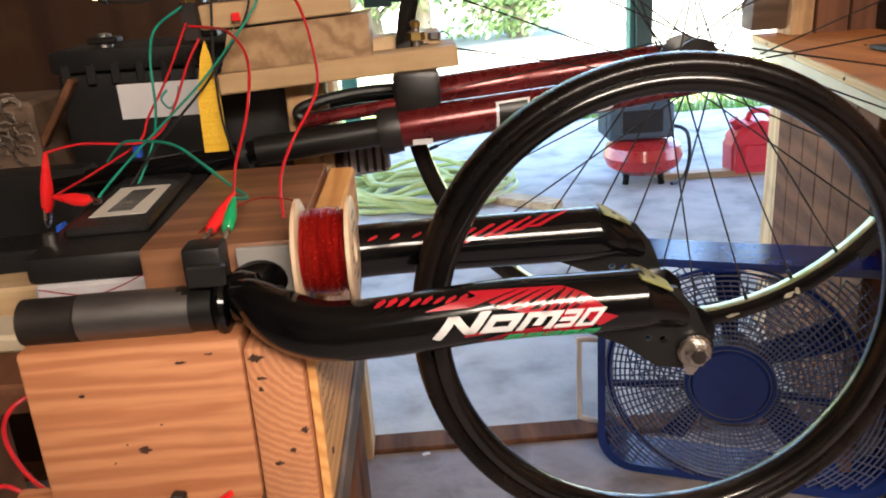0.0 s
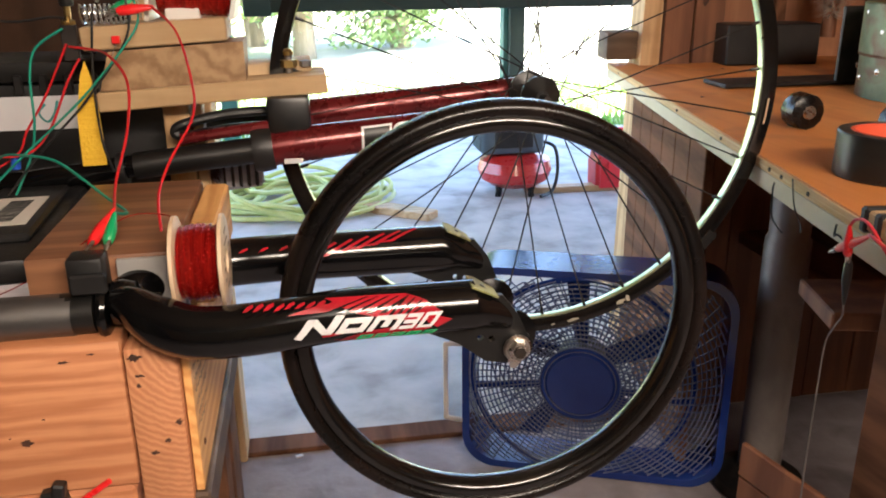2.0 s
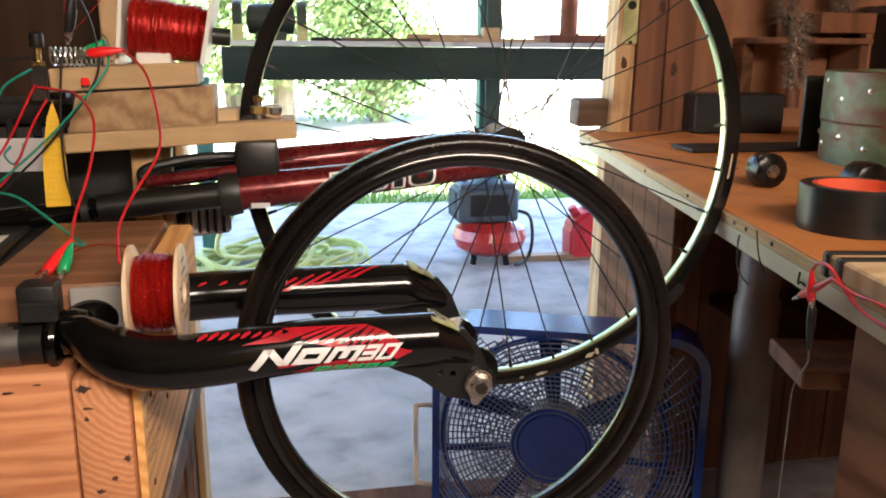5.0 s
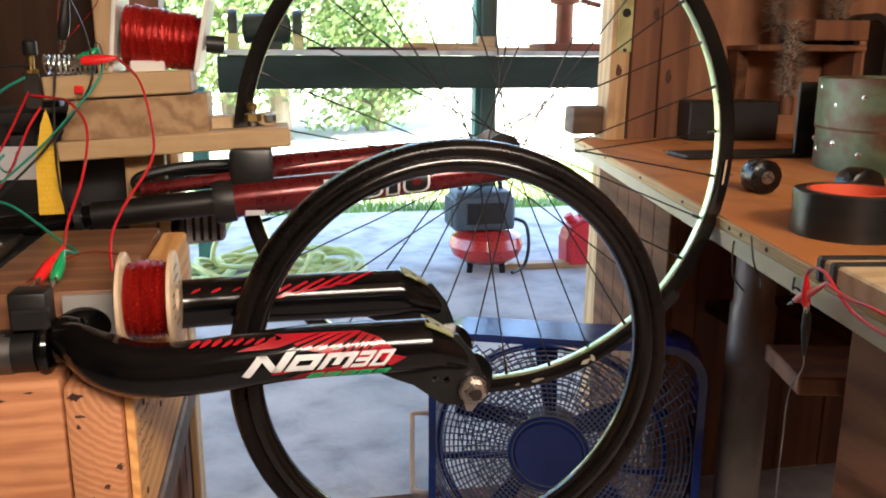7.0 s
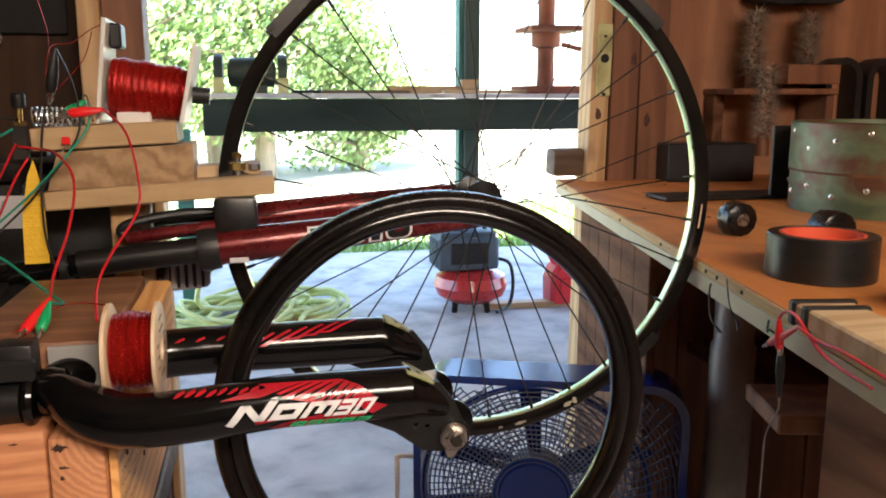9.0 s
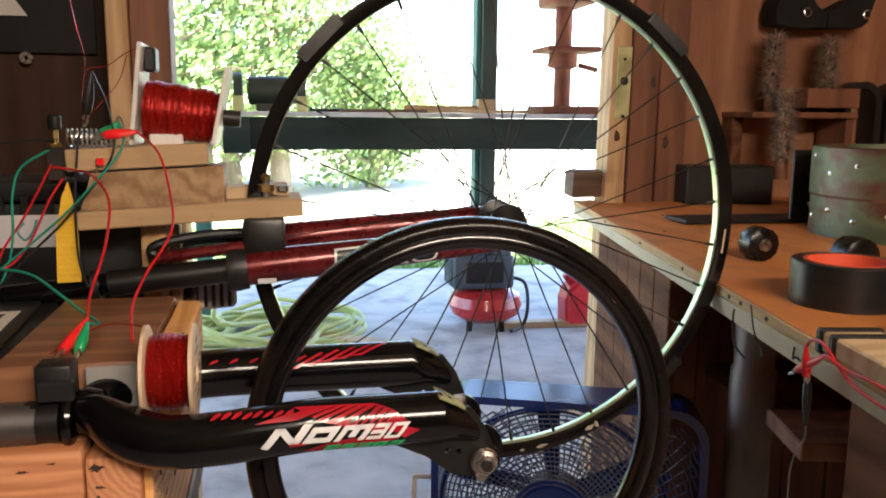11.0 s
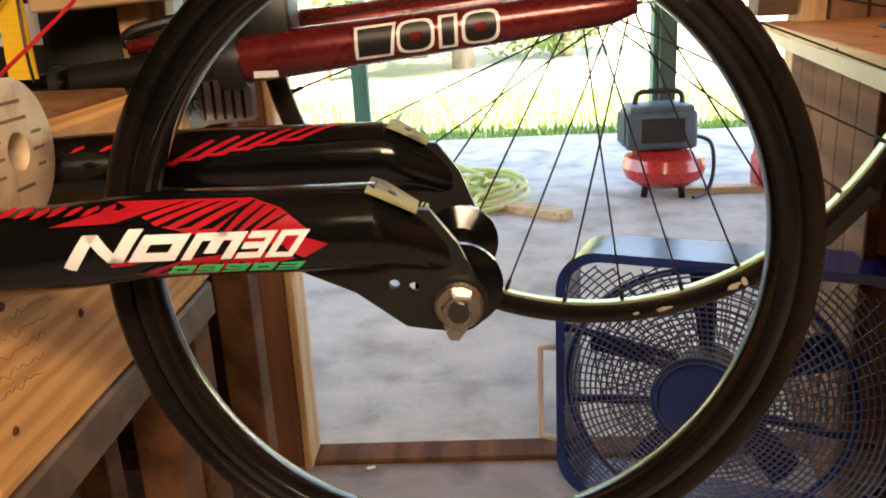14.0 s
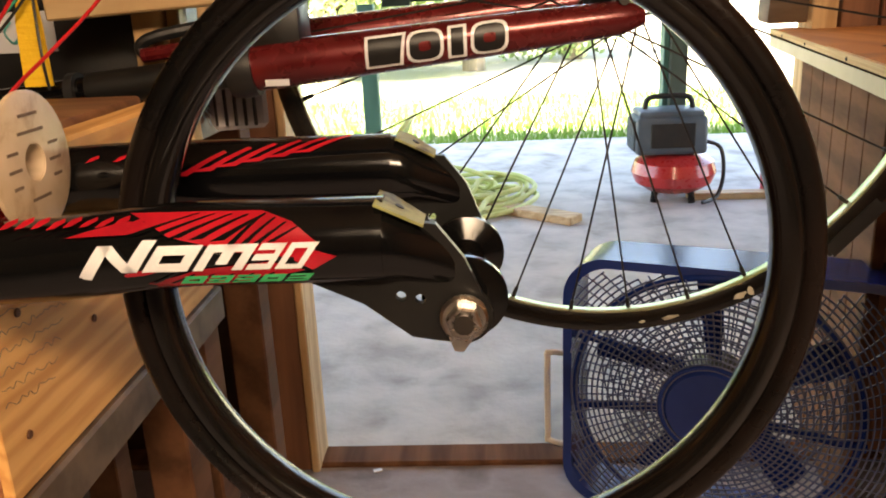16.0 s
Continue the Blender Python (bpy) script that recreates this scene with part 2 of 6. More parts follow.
WHITE_TRIM = material("white_painted_strip", 0.6, 0, ((0.60, 0.52, 0.38), (0.50, 0.41, 0.28)), (6, 6, 6), bump=0.1)
OLD_WOOD = wood("weathered_wood", (0.165, 0.072, 0.036), (0.085, 0.036, 0.018), "y", 10, seed=0.15, rough=0.85)
OLD_WOOD.node_tree.nodes["Principled BSDF"].inputs["Specular IOR Level"].default_value = 0.2
OLD_BEAM = wood("weathered_beam", (0.14, 0.09, 0.058), (0.075, 0.045, 0.027), "x", 14, seed=0.25)
CONCRETE = material("concrete", 0.85, 0, ((0.27, 0.26, 0.245), (0.43, 0.42, 0.40), (0.52, 0.505, 0.475)), (7, 7, 7), 10, 0.5, 60, spread=(0.3, 0.7), bump_dist=0.004)
FLOOR_GREY = material("dusty_floor", 0.8, 0, ((0.17, 0.145, 0.15), (0.30, 0.265, 0.275), (0.21, 0.18, 0.185)), (9, 9, 9), 10, 0.5, 60, spread=(0.3, 0.7), bump_dist=0.003)
BLACK_GLOSS = material("black_gloss_enamel", 0.08, 0, ((0.002, 0.002, 0.0024), (0.004, 0.004, 0.004)), (30, 30, 30), bump=0.02, fine=200, coat=0.15, spec=0.4)
BLACK_SATIN = material("black_satin_paint", 0.38, 0, ((0.004, 0.004, 0.004), (0.009, 0.0085, 0.008)), (40, 40, 40), bump=0.08, fine=150)
RUBBER = material("worn_black_rubber", 0.28, 0, ((0.003, 0.0026, 0.0024), (0.009, 0.0055, 0.0045)), (14, 14, 14), bump=0.0, fine=60, spec=0.3)
RIM_BLACK = material("black_rim_paint", 0.17, 0, ((0.003, 0.003, 0.003), (0.007, 0.0055, 0.005)), (14, 14, 14), bump=0.04, fine=160, coat=0.3)
# silver rim bed; the yellow-green light it reflects is put into the colour
RIM_GREEN_LIT = material("alloy_rim_bed_lit_green", 0.32, 0.85, ((0.55, 0.64, 0.32), (0.72, 0.76, 0.52)), (18, 18, 18), bump=0.05)
STEEL = material("bright_steel", 0.28, 1.0, ((0.55, 0.52, 0.48), (0.72, 0.69, 0.64)), (40, 40, 40), bump=0.1, fine=200)
DULL_STEEL = material("dull_grey_steel", 0.42, 0.9, ((0.16, 0.155, 0.15), (0.30, 0.28, 0.27)), (8, 30, 30), bump=0.12, fine=120)
DARK_STEEL = material("dark_scaled_steel", 0.5, 0.75, ((0.022, 0.020, 0.019), (0.055, 0.046, 0.041)), (14, 14, 14), bump=0.2)
PIPE = material("galvanised_pipe", 0.5, 0.3, ((0.13, 0.11, 0.10), (0.21, 0.18, 0.165), (0.15, 0.11, 0.09)), (10, 10, 5), bump=0.15)
RED_DECAL = material("red_decal", 0.2, 0, ((0.30, 0.007, 0.016), (0.42, 0.010, 0.022)), (60, 60, 60), bump=0.0, coat=0.5)
WHITE_DECAL = material("white_decal", 0.25, 0, ((0.72, 0.72, 0.74), (0.82, 0.82, 0.82)), (60, 60, 60), bump=0.0, coat=0.5)
GREEN_DECAL = material("green_decal", 0.25, 0, ((0.02, 0.42, 0.14), (0.03, 0.5, 0.18)), (60, 60, 60), bump=0.0, coat=0.5)
GOLD = material("worn_gold_lacquer", 0.55, 0.15, ((0.20, 0.21, 0.06), (0.34, 0.33, 0.12), (0.09, 0.08, 0.03)), (50, 50, 50), bump=0.1)
CHIP = material("bare_rim_chip", 0.6, 0, ((0.30, 0.27, 0.20), (0.42, 0.38, 0.30)), (60, 60, 60), bump=0.1)
FORK_RED = material("dark_red_metallic", 0.28, 0.45, ((0.10, 0.007, 0.009), (0.17, 0.012, 0.014)), (20, 20, 20), bump=0.04, coat=0.5)
COPPER_RED = material("red_enamelled_wire", 0.24, 0.55, ((0.26, 0.006, 0.005), (0.44, 0.016, 0.010)), (260, 60, 60), bump=0.35, fine=500)
SPOOL_PLASTIC = material("cream_spool_plastic", 0.45, 0, ((0.68, 0.52, 0.36), (0.62, 0.46, 0.30), (0.36, 0.20, 0.10)), (45, 45, 45), bump=0.15, spread=(0.38, 0.72))
CLEAR_PLATE = material("frosted_plastic_plate", 0.35, 0, ((0.62, 0.6, 0.55), (0.72, 0.7, 0.66)), (12, 12, 12), bump=0.05)
GREY_PAINT = material("grey_painted_face", 0.45, 0.1, ((0.27, 0.26, 0.25), (0.36, 0.35, 0.335)), (10, 10, 10), bump=0.1)
BLACK_PLASTIC = material("black_plastic", 0.45, 0, ((0.006, 0.006, 0.006), (0.013, 0.012, 0.012)), (20, 20, 20), bump=0.15, fine=220)
GREY_PLASTIC = material("grey_plastic", 0.5, 0, ((0.40, 0.38, 0.40), (0.46, 0.44, 0.46)), (10, 10, 10), bump=0.05)
LABEL = material("paper_label", 0.7, 0, ((0.55, 0.54, 0.56), (0.64, 0.63, 0.64)), (14, 14, 14), bump=0.05)
BARS = material("black_print", 0.6, 0, ((0.015, 0.015, 0.015), (0.03, 0.03, 0.03)), (30, 30, 30), bump=0)
TEAL_PRINT = material("teal_print", 0.6, 0, ((0.06, 0.30, 0.28), (0.10, 0.36, 0.33)), (30, 30, 30), bump=0)
YELLOW = material("yellow_webbing", 0.7, 0, ((0.72, 0.42, 0.015), (0.80, 0.5, 0.03)), (20, 20, 220), bump=0.5, fine=300)
WIRE_RED = material("red_wire_insulation", 0.35, 0, ((0.46, 0.010, 0.015), (0.55, 0.016, 0.022)), (30, 30, 30), bump=0)
WIRE_GREEN = material("green_wire_insulation", 0.38, 0, ((0.012, 0.22, 0.15), (0.016, 0.28, 0.19)), (30, 30, 30), bump=0)
WIRE_BLACK = material("black_wire_insulation", 0.4, 0, ((0.01, 0.01, 0.01), (0.016, 0.016, 0.016)), (30, 30, 30), bump=0)
CLIP_RED = material("red_clip_boot", 0.3, 0, ((0.72, 0.012, 0.015), (0.8, 0.02, 0.02)), (30, 30, 30), bump=0.05, coat=0.3)
CLIP_GREEN = material("green_clip_boot", 0.3, 0, ((0.01, 0.30, 0.10), (0.015, 0.36, 0.13)), (30, 30, 30), bump=0.05, coat=0.3)
BLUE_PLASTIC = material("blue_fan_plastic", 0.2, 0, ((0.007, 0.020, 0.12), (0.012, 0.033, 0.17)), (8, 8, 8), bump=0.05)
BLUE_WIRE = material("dusty_blue_grille_wire", 0.5, 0.0, ((0.042, 0.052, 0.11), (0.085, 0.095, 0.165)), (8, 8, 8), bump=0.0)
CREAM = material("cream_plastic", 0.5, 0, ((0.66, 0.56, 0.42), (0.72, 0.62, 0.5)), (8, 8, 8), bump=0.05)
RED_PLASTIC = material("red_fuel_can_plastic", 0.4, 0, ((0.60, 0.02, 0.03), (0.70, 0.035, 0.05)), (5, 5, 5), bump=0.05)
TANK_RED = material("red_tank_enamel", 0.3, 0, ((0.40, 0.02, 0.02), (0.5, 0.03, 0.03)), (5, 5, 5), bump=0.03, coat=0.4)
COMP_GREY = material("blue_grey_casing", 0.5, 0, ((0.05, 0.075, 0.10), (0.08, 0.11, 0.14)), (8, 8, 8), bump=0.08)
HOSE = material("pale_green_hose", 0.45, 0, ((0.42, 0.50, 0.16), (0.55, 0.60, 0.26)), (20, 20, 20), bump=0.1)
GREEN_POST = material("green_painted_post", 0.6, 0, ((0.03, 0.12, 0.10), (0.05, 0.17, 0.15)), (6, 6, 2), bump=0.2)
BENCH_GREEN = material("dull_green_bench_paint", 0.7, 0, ((0.016, 0.028, 0.024), (0.034, 0.048, 0.042)), (2, 8, 8), bump=0.2, spec=0.15)
# the green post's shaded side, with the shade put into the paint colour
POST_SHADED = material("green_post_paint_shaded", 0.6, 0, ((0.022, 0.045, 0.038), (0.045, 0.075, 0.062)), (6, 6, 2), bump=0.2)
BENCH_TOP = material("dusty_bench_top", 0.8, 0, ((0.42, 0.45, 0.5), (0.55, 0.56, 0.58), (0.3, 0.3, 0.32)), (6, 6, 6), bump=0.3)
CAST_GREEN = material("green_machine_paint", 0.5, 0.2, ((0.022, 0.036, 0.028), (0.045, 0.06, 0.05)), (8, 8, 8), bump=0.15)
RUST_RED = material("rusty_red_steel", 0.7, 0.4, ((0.20, 0.07, 0.04), (0.30, 0.11, 0.06)), (10, 10, 10), bump=0.25)
DRUM_GREEN = material("rusty_green_drum_paint", 0.5, 0.2, ((0.055, 0.075, 0.035), (0.10, 0.12, 0.06), (0.09, 0.032, 0.012)), (9, 9, 13), 10, 0.4, 60, spread=(0.36, 0.60))
RUST = material("brown_rust", 0.85, 0.2, ((0.08, 0.03, 0.012), (0.17, 0.07, 0.03)), (20, 20, 20), bump=0.5)
TAPE_BLACK = material("black_tape_roll", 0.32, 0, ((0.008, 0.008, 0.008), (0.014, 0.013, 0.012)), (6, 6, 90), bump=0.1)
TAPE_CORE = material("orange_cardboard_core", 0.6, 0, ((0.62, 0.075, 0.03), (0.70, 0.10, 0.04)), (16, 16, 16), bump=0.05)
BRUSH_WIRE = material("brush_bristle_wire", 0.35, 0.2, ((0.55, 0.48, 0.40), (0.78, 0.70, 0.60)), (30, 30, 30), bump=0)
DARK_PAPER = material("black_sheet", 0.7, 0, ((0.010, 0.010, 0.010), (0.019, 0.017, 0.016)), (4, 4, 4), bump=0.1, spec=0.2)
WHITE_PAPER = material("white_sheet", 0.7, 0, ((0.55, 0.52, 0.46), (0.66, 0.62, 0.56)), (5, 5, 5), bump=0.05)
BRASS = material("brass", 0.3, 1.0, ((0.5, 0.36, 0.12), (0.65, 0.48, 0.2)), (30, 30, 30), bump=0.05)
BLUE_BIT = material("blue_connector_plastic", 0.35, 0, ((0.02, 0.08, 0.5), (0.03, 0.11, 0.6)), (30, 30, 30), bump=0)
PLATE_GREEN = material("yellowed_hinge_plate", 0.5, 0.2, ((0.42, 0.44, 0.17), (0.55, 0.55, 0.28), (0.3, 0.27, 0.1)), (9, 9, 9), bump=0.1)
LEAF = material("leaf", 0.5, 0, ((0.13, 0.21, 0.055), (0.26, 0.36, 0.13)), (3, 3, 3), bump=0)
BARK = material("bark", 0.9, 0, ((0.20, 0.16, 0.10), (0.32, 0.25, 0.17)), (10, 10, 3), bump=0.6, bump_dist=0.01)
GRASS = material("grass_blades", 0.6, 0, ((0.09, 0.22, 0.02), (0.20, 0.36, 0.05)), (1.3, 1.3, 1.3), bump=0)
SOIL = material("pale_dry_soil", 0.9, 0, ((0.30, 0.31, 0.17), (0.46, 0.43, 0.31), (0.54, 0.50, 0.40)), (0.7, 0.7, 0.7), 10, 0.5, 40, bump_dist=0.01)
CEILING_MAT = material("ceiling_boards", 0.8, 0, ((0.20, 0.12, 0.07), (0.27, 0.17, 0.1)), (2, 12, 2), bump=0.2)
BACK_WALL = material("back_wall_boards", 0.8, 0, ((0.40, 0.26, 0.15), (0.5, 0.34, 0.2)), (12, 2, 2), bump=0.2)
SCORCH = material("scorched_wood", 0.7, 0, ((0.035, 0.014, 0.008), (0.10, 0.035, 0.016)), (90, 90, 90), bump=0.2)
PENCIL = material("brown_pencil_print", 0.7, 0, ((0.16, 0.10, 0.07), (0.26, 0.17, 0.11)), (90, 90, 90), bump=0)
GLOW = bpy.data.materials.new("amber_bulb_glow")
GLOW.use_nodes = True
GLOW.node_tree.nodes["Principled BSDF"].inputs["Base Color"].default_value = (0.9, 0.45, 0.1, 1)
GLOW.node_tree.nodes["Principled BSDF"].inputs["Emission Color"].default_value = (1.0, 0.5, 0.12, 1)
GLOW.node_tree.nodes["Principled BSDF"].inputs["Emission Strength"].default_value = 1.5

# ---------------------------------------------------------------- the setting
solo("ground", bx((-150, -60, -0.6), (150, 240, -0.05), 0), SOIL, "pale dry ground reaching to the trees", "ground", kind="structure")
solo("pavement", bx((-6, 1.656, -0.3), (7, 5.40, 0.0), 0.01), CONCRETE, "pale stained concrete slab outside the doorway", "pavement", kind="structure")
solo("floor", bx((-2.6, -2.6, -0.3), (2.7, 1.654, -0.004), 0), FLOOR_GREY, "dusty grey concrete workshop floor", "floor", kind="structure")
solo("trim", bx((-2.4, 1.632, -0.020), (0.98, 1.703, 0.006), 0.004), OLD_WOOD, "weathered wooden threshold board on the floor", "threshold", kind="structure")
# bright glint on the floor, drawn as a small white chip
solo("floor_glint", bx((-0.040, 1.612, -0.004), (-0.022, 1.622, -0.001), 0.0008, (0, 0, 20)), WHITE_DECAL, "tiny white chip standing for a bright glint on the floor", "scrap")
# out of view; the length past the doorway is added to shade bench and posts
solo("ceiling", bx((-2.7, -2.7, 2.35), (2.9, 4.45, 2.45), 0), CEILING_MAT, "brown boarded ceiling, run out past the doorway to shade the yard", "ceiling", kind="structure")
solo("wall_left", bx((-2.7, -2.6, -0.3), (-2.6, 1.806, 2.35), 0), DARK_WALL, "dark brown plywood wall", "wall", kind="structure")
solo("wall_right", bx((2.7, -2.6, -0.3), (2.8, 2.6, 2.35), 0), RED_WALL, "warm brown plywood wall", "wall", kind="structure")
solo("wall_back", bx((-2.7, -2.7, -0.3), (2.8, -2.6, 2.35), 0), BACK_WALL, "brown boarded wall", "wall", kind="structure")
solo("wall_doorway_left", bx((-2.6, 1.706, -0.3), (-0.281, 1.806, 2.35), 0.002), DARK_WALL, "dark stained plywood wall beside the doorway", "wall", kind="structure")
LEFT_DOOR = ((-0.178, 1.515, 0), (-0.148, 1.622, 0), 1.0)
region(*LEFT_DOOR)
solo("black_sheet", bx((-1.4, 1.586, 1.165), (-0.345, 1.596, 1.9), 0.002), DARK_PAPER, "black sheet pinned on the plywood wall", "sheet")
solo("white_sheet", slab([(-0.80, 1.578, 1.23), (-0.468, 1.578, 1.235), (-0.54, 1.578, 1.34), (-0.60, 1.578, 1.48), (-0.80, 1.578, 1.5)], (0, 0.006, 0)), WHITE_PAPER, "white paper pinned over the black sheet", "paper")

# left door post: pale board and dark stud
left_post = thing("door_post", (-0.25, 1.55, 0), "pale board nailed to dark doorway post", "post", kind="structure")
part("board", bx((-0.312, 1.50, 0.0), (-0.272, 1.60, 2.35), 0.003), PALE_POST, left_post)
part("stud", bx((-0.270, 1.51, 0.0), (-0.196, 1.60, 2.35), 0.003), RED_POST, left_post)
part("strip", bx((-0.194, 1.50, 0.0), (-0.178, 1.60, 1.0), 0.003), PALE_POST, left_post)

# right door post and the wall behind the shelf
SHELF_SIDE = ((1.02, 1.31, 0.80), (0.833, 1.16, 0.812), 0.84)
region(*SHELF_SIDE)
FLOOR_R, CEIL_R = level(0.0), level(2.35)
solo("wall_doorway_right", bx((1.434, 2.52, level(-0.2)), (3.24, 2.60, CEIL_R), 0.002), RED_WALL, "warm reddish plywood wall behind the shelf", "wall", kind="structure")
right_post = thing("door_post", (1.24, 2.45, 0), "reddish doorway post with a pale edge board", "post", kind="structure")
part("board", bx((1.148, 2.40, FLOOR_R), (1.214, 2.50, CEIL_R), 0.003, (0, 0.8, 0)), PALE_POST, right_post)
part("stud", bx((1.226, 2.41, FLOOR_R), (1.322, 2.52, CEIL_R), 0.003, (0, 0.6, 0)), RED_POST, right_post)
part("stud", bx((1.330, 2.42, FLOOR_R), (1.432, 2.52, CEIL_R), 0.003), RED_POST, right_post)
part("block", bx((1.03, 2.425, 0.815), (1.150, 2.50, 0.905), 0.012, (4, 0, 5), seg=2), OLD_BEAM, right_post, "weathered block nailed to the post")
plate = part("plate", bx((1.163, 2.390, 1.08), (1.213, 2.396, 1.31), 0.002, (0, 0.8, 0)), PLATE_GREEN, right_post, "yellowed metal strike plate")
for pz, pr in ((1.20, 0.014), (1.085, 0.006), (1.27, 0.005)):
    part("hole", lathe([(pr, 0), (pr, 0.004)], at(1.188, 2.386, pz, AXIS_Y), 14), DARK_STEEL, right_post)

NEAR = ((0.202, 0.5115, 0.7645), (0.1925, 0.528, 0.768), 0.87)
region(*NEAR)
FLOOR_N = level(0.0)
# ---------------------------------------------------------------- black fork clamped to the timber, with its hoop wheel
demon = thing("bicycle_fork", (-0.10, 0.57, 0.79), "glossy black bicycle fork with red flame decals, lying on timber", "fork")
LEG_Y, LEG_Z, LEG_R = 0.53, 0.811, 0.0238
near_path = spline([(-0.166, 0.572, 0.824), (-0.150, 0.560, 0.822), (-0.128, 0.545, 0.812), (-0.095, 0.533, 0.803), (-0.05, 0.530, 0.803), (0.0, 0.530, 0.807), (0.05, LEG_Y, LEG_Z), (0.105, LEG_Y, LEG_Z), (0.160, LEG_Y, LEG_Z)], 6)
near_r = [0.013 + 0.0112 * min(1, i / 13) for i in range(len(near_path))]
near_leg = part("leg", tube(near_path, near_r, 24), BLACK_GLOSS, demon)
far_path = spline([(-0.166, 0.588, 0.826), (-0.150, 0.60, 0.826), (-0.125, 0.63, 0.824), (-0.085, 0.655, 0.823), (-0.03, 0.66, 0.824), (0.05, 0.66, 0.824), (0.152, 0.66, 0.824)], 6)
far_leg = part("leg", tube(far_path, [0.013 + 0.0118 * min(1, i / 12) for i in range(len(far_path))], 24), BLACK_GLOSS, demon)
part("steerer_tube", rod((-0.252, 0.578, 0.811), (-0.186, 0.578, 0.812), 0.0196, 28), BLACK_SATIN, demon)
part("steerer_sleeve", rod((-0.298, 0.578, 0.8105), (-0.205, 0.578, 0.811), 0.0202, 28), DULL_STEEL, demon, "grey bare steel sleeve")
part("steerer_thread", lathe([(0.0195 + (0.00035 if i % 2 else 0), i * 0.0012) for i in range(40)], at(-0.346, 0.578, 0.810, AXIS_X), 28), DARK_STEEL, demon)
part("crown_race", lathe([(0.016, -0.005), (0.0245, -0.004), (0.0262, 0), (0.0245, 0.004), (0.016, 0.005)], at(-0.178, 0.578, 0.813, AXIS_X), 32), BLACK_GLOSS, demon)
part("crown", lathe([(0.012, -0.012), (0.0205, -0.010), (0.0215, 0), (0.019, 0.011), (0.010, 0.016)], at(-0.160, 0.578, 0.820, AXIS_X), 28), BLACK_GLOSS, demon)


def fork_end(y, z, lift, leg):
    """Slanted gold-edged tip and black dropout plate with two holes."""
    end = slab([(0.1555, y - 0.016, z + 0.0225), (0.163, y - 0.0175, z + 0.0195), (0.1815, y - 0.011, z + 0.0085), (0.1815, y + 0.011, z + 0.0085), (0.163, y + 0.0175, z + 0.0195), (0.1555, y + 0.016, z + 0.0225)], (0.0006, 0, 0.0014))
    part("tip", end, GOLD, leg, "worn gold tip")
    part("tip_hole", lathe([(0.0026, 0), (0.0026, 0.0006)], at(0.1685, y, z + 0.0178, pose(0, 0, 0, 0, 30, 0)), 12), BARS, leg)
    shell = bmesh.new()
    rings = []
    for x, ry, rz, dz in ((0.150, 0.0239, 0.0239, 0.0), (0.158, 0.0237, 0.0232, -0.0006), (0.168, 0.0195, 0.0195, -0.0035), (0.180, 0.0120, 0.0165, -0.0090), (0.191, 0.0060, 0.0130, -0.0150), (0.198, 0.0032, 0.0100, -0.0190)):
        rings.append([shell.verts.new((x, y + ry * math.cos(a), z + dz + rz * math.sin(a))) for a in (2 * math.pi * k / 24 for k in range(24))])
    for a, b in zip(rings, rings[1:]):
        for k in range(24):
            shell.faces.new((a[k], a[(k + 1) % 24], b[(k + 1) % 24], b[k]))
    shell.faces.new(rings[-1])
    part("end_cap", shell, BLACK_GLOSS, leg)
    cx, cz = 0.202, 0.764 + lift
    outline = [(0.108, z - 0.021), (0.145, z - 0.038), (0.172, cz - 0.012), (0.186, cz - 0.0145)]
    outline += [(cx + 0.0165 * math.cos(a), cz + 0.0165 * math.sin(a)) for a in (radians(-105 + 14 * k) for k in range(12))]
    outline += [(0.203, z - 0.012), (0.188, z + 0.008), (0.165, z + 0.010)]
    pl = slab([(x, y - 0.003, zz) for x, zz in outline], (0, 0.006, 0), holes=[((0.1665, y - 0.003, z - 0.034), 0.0031), ((0.1775, y - 0.003, z - 0.036), 0.0031)])
    part("dropout", pl, BLACK_SATIN, leg)


fork_end(LEG_Y, LEG_Z, 0.0, near_leg)
fork_end(0.66, 0.824, 0.010, far_leg)


def wrap(polys, mat, name, y0, z0, r, parent, label=""):
    """Decal shapes (x, height along the skin) laid round a tube that runs along x."""
    bm = bmesh.new()
    for poly in polys:
        flat = bmesh.new()
        f = flat.faces.new([flat.verts.new((x, s, 0)) for x, s in poly])
        for k in range(-9, 10):
            geom = flat.verts[:] + flat.edges[:] + flat.faces[:]
            bmesh.ops.bisect_plane(flat, geom=geom, plane_co=(0, k * 0.004, 0), plane_no=(0, 1, 0))
        idx = {}
        for v in flat.verts:
            a = v.co.y / r
            idx[v] = bm.verts.new((v.co.x, y0 - r * math.cos(a), z0 + r * math.sin(a)))
        for f in flat.faces:
            bm.faces.new([idx[v] for v in f.verts])
        flat.free()
    return part(name, bm, mat, parent, label)


def streak(x, s, length, h, lean=0.9):
    return [(x, s), (x + length * 0.45, s + h * 0.15), (x + length, s + length * 0.18 * lean + h * 0.4), (x + length * 0.95, s + length * 0.18 * lean + h), (x + length * 0.4, s + h * 0.95)]


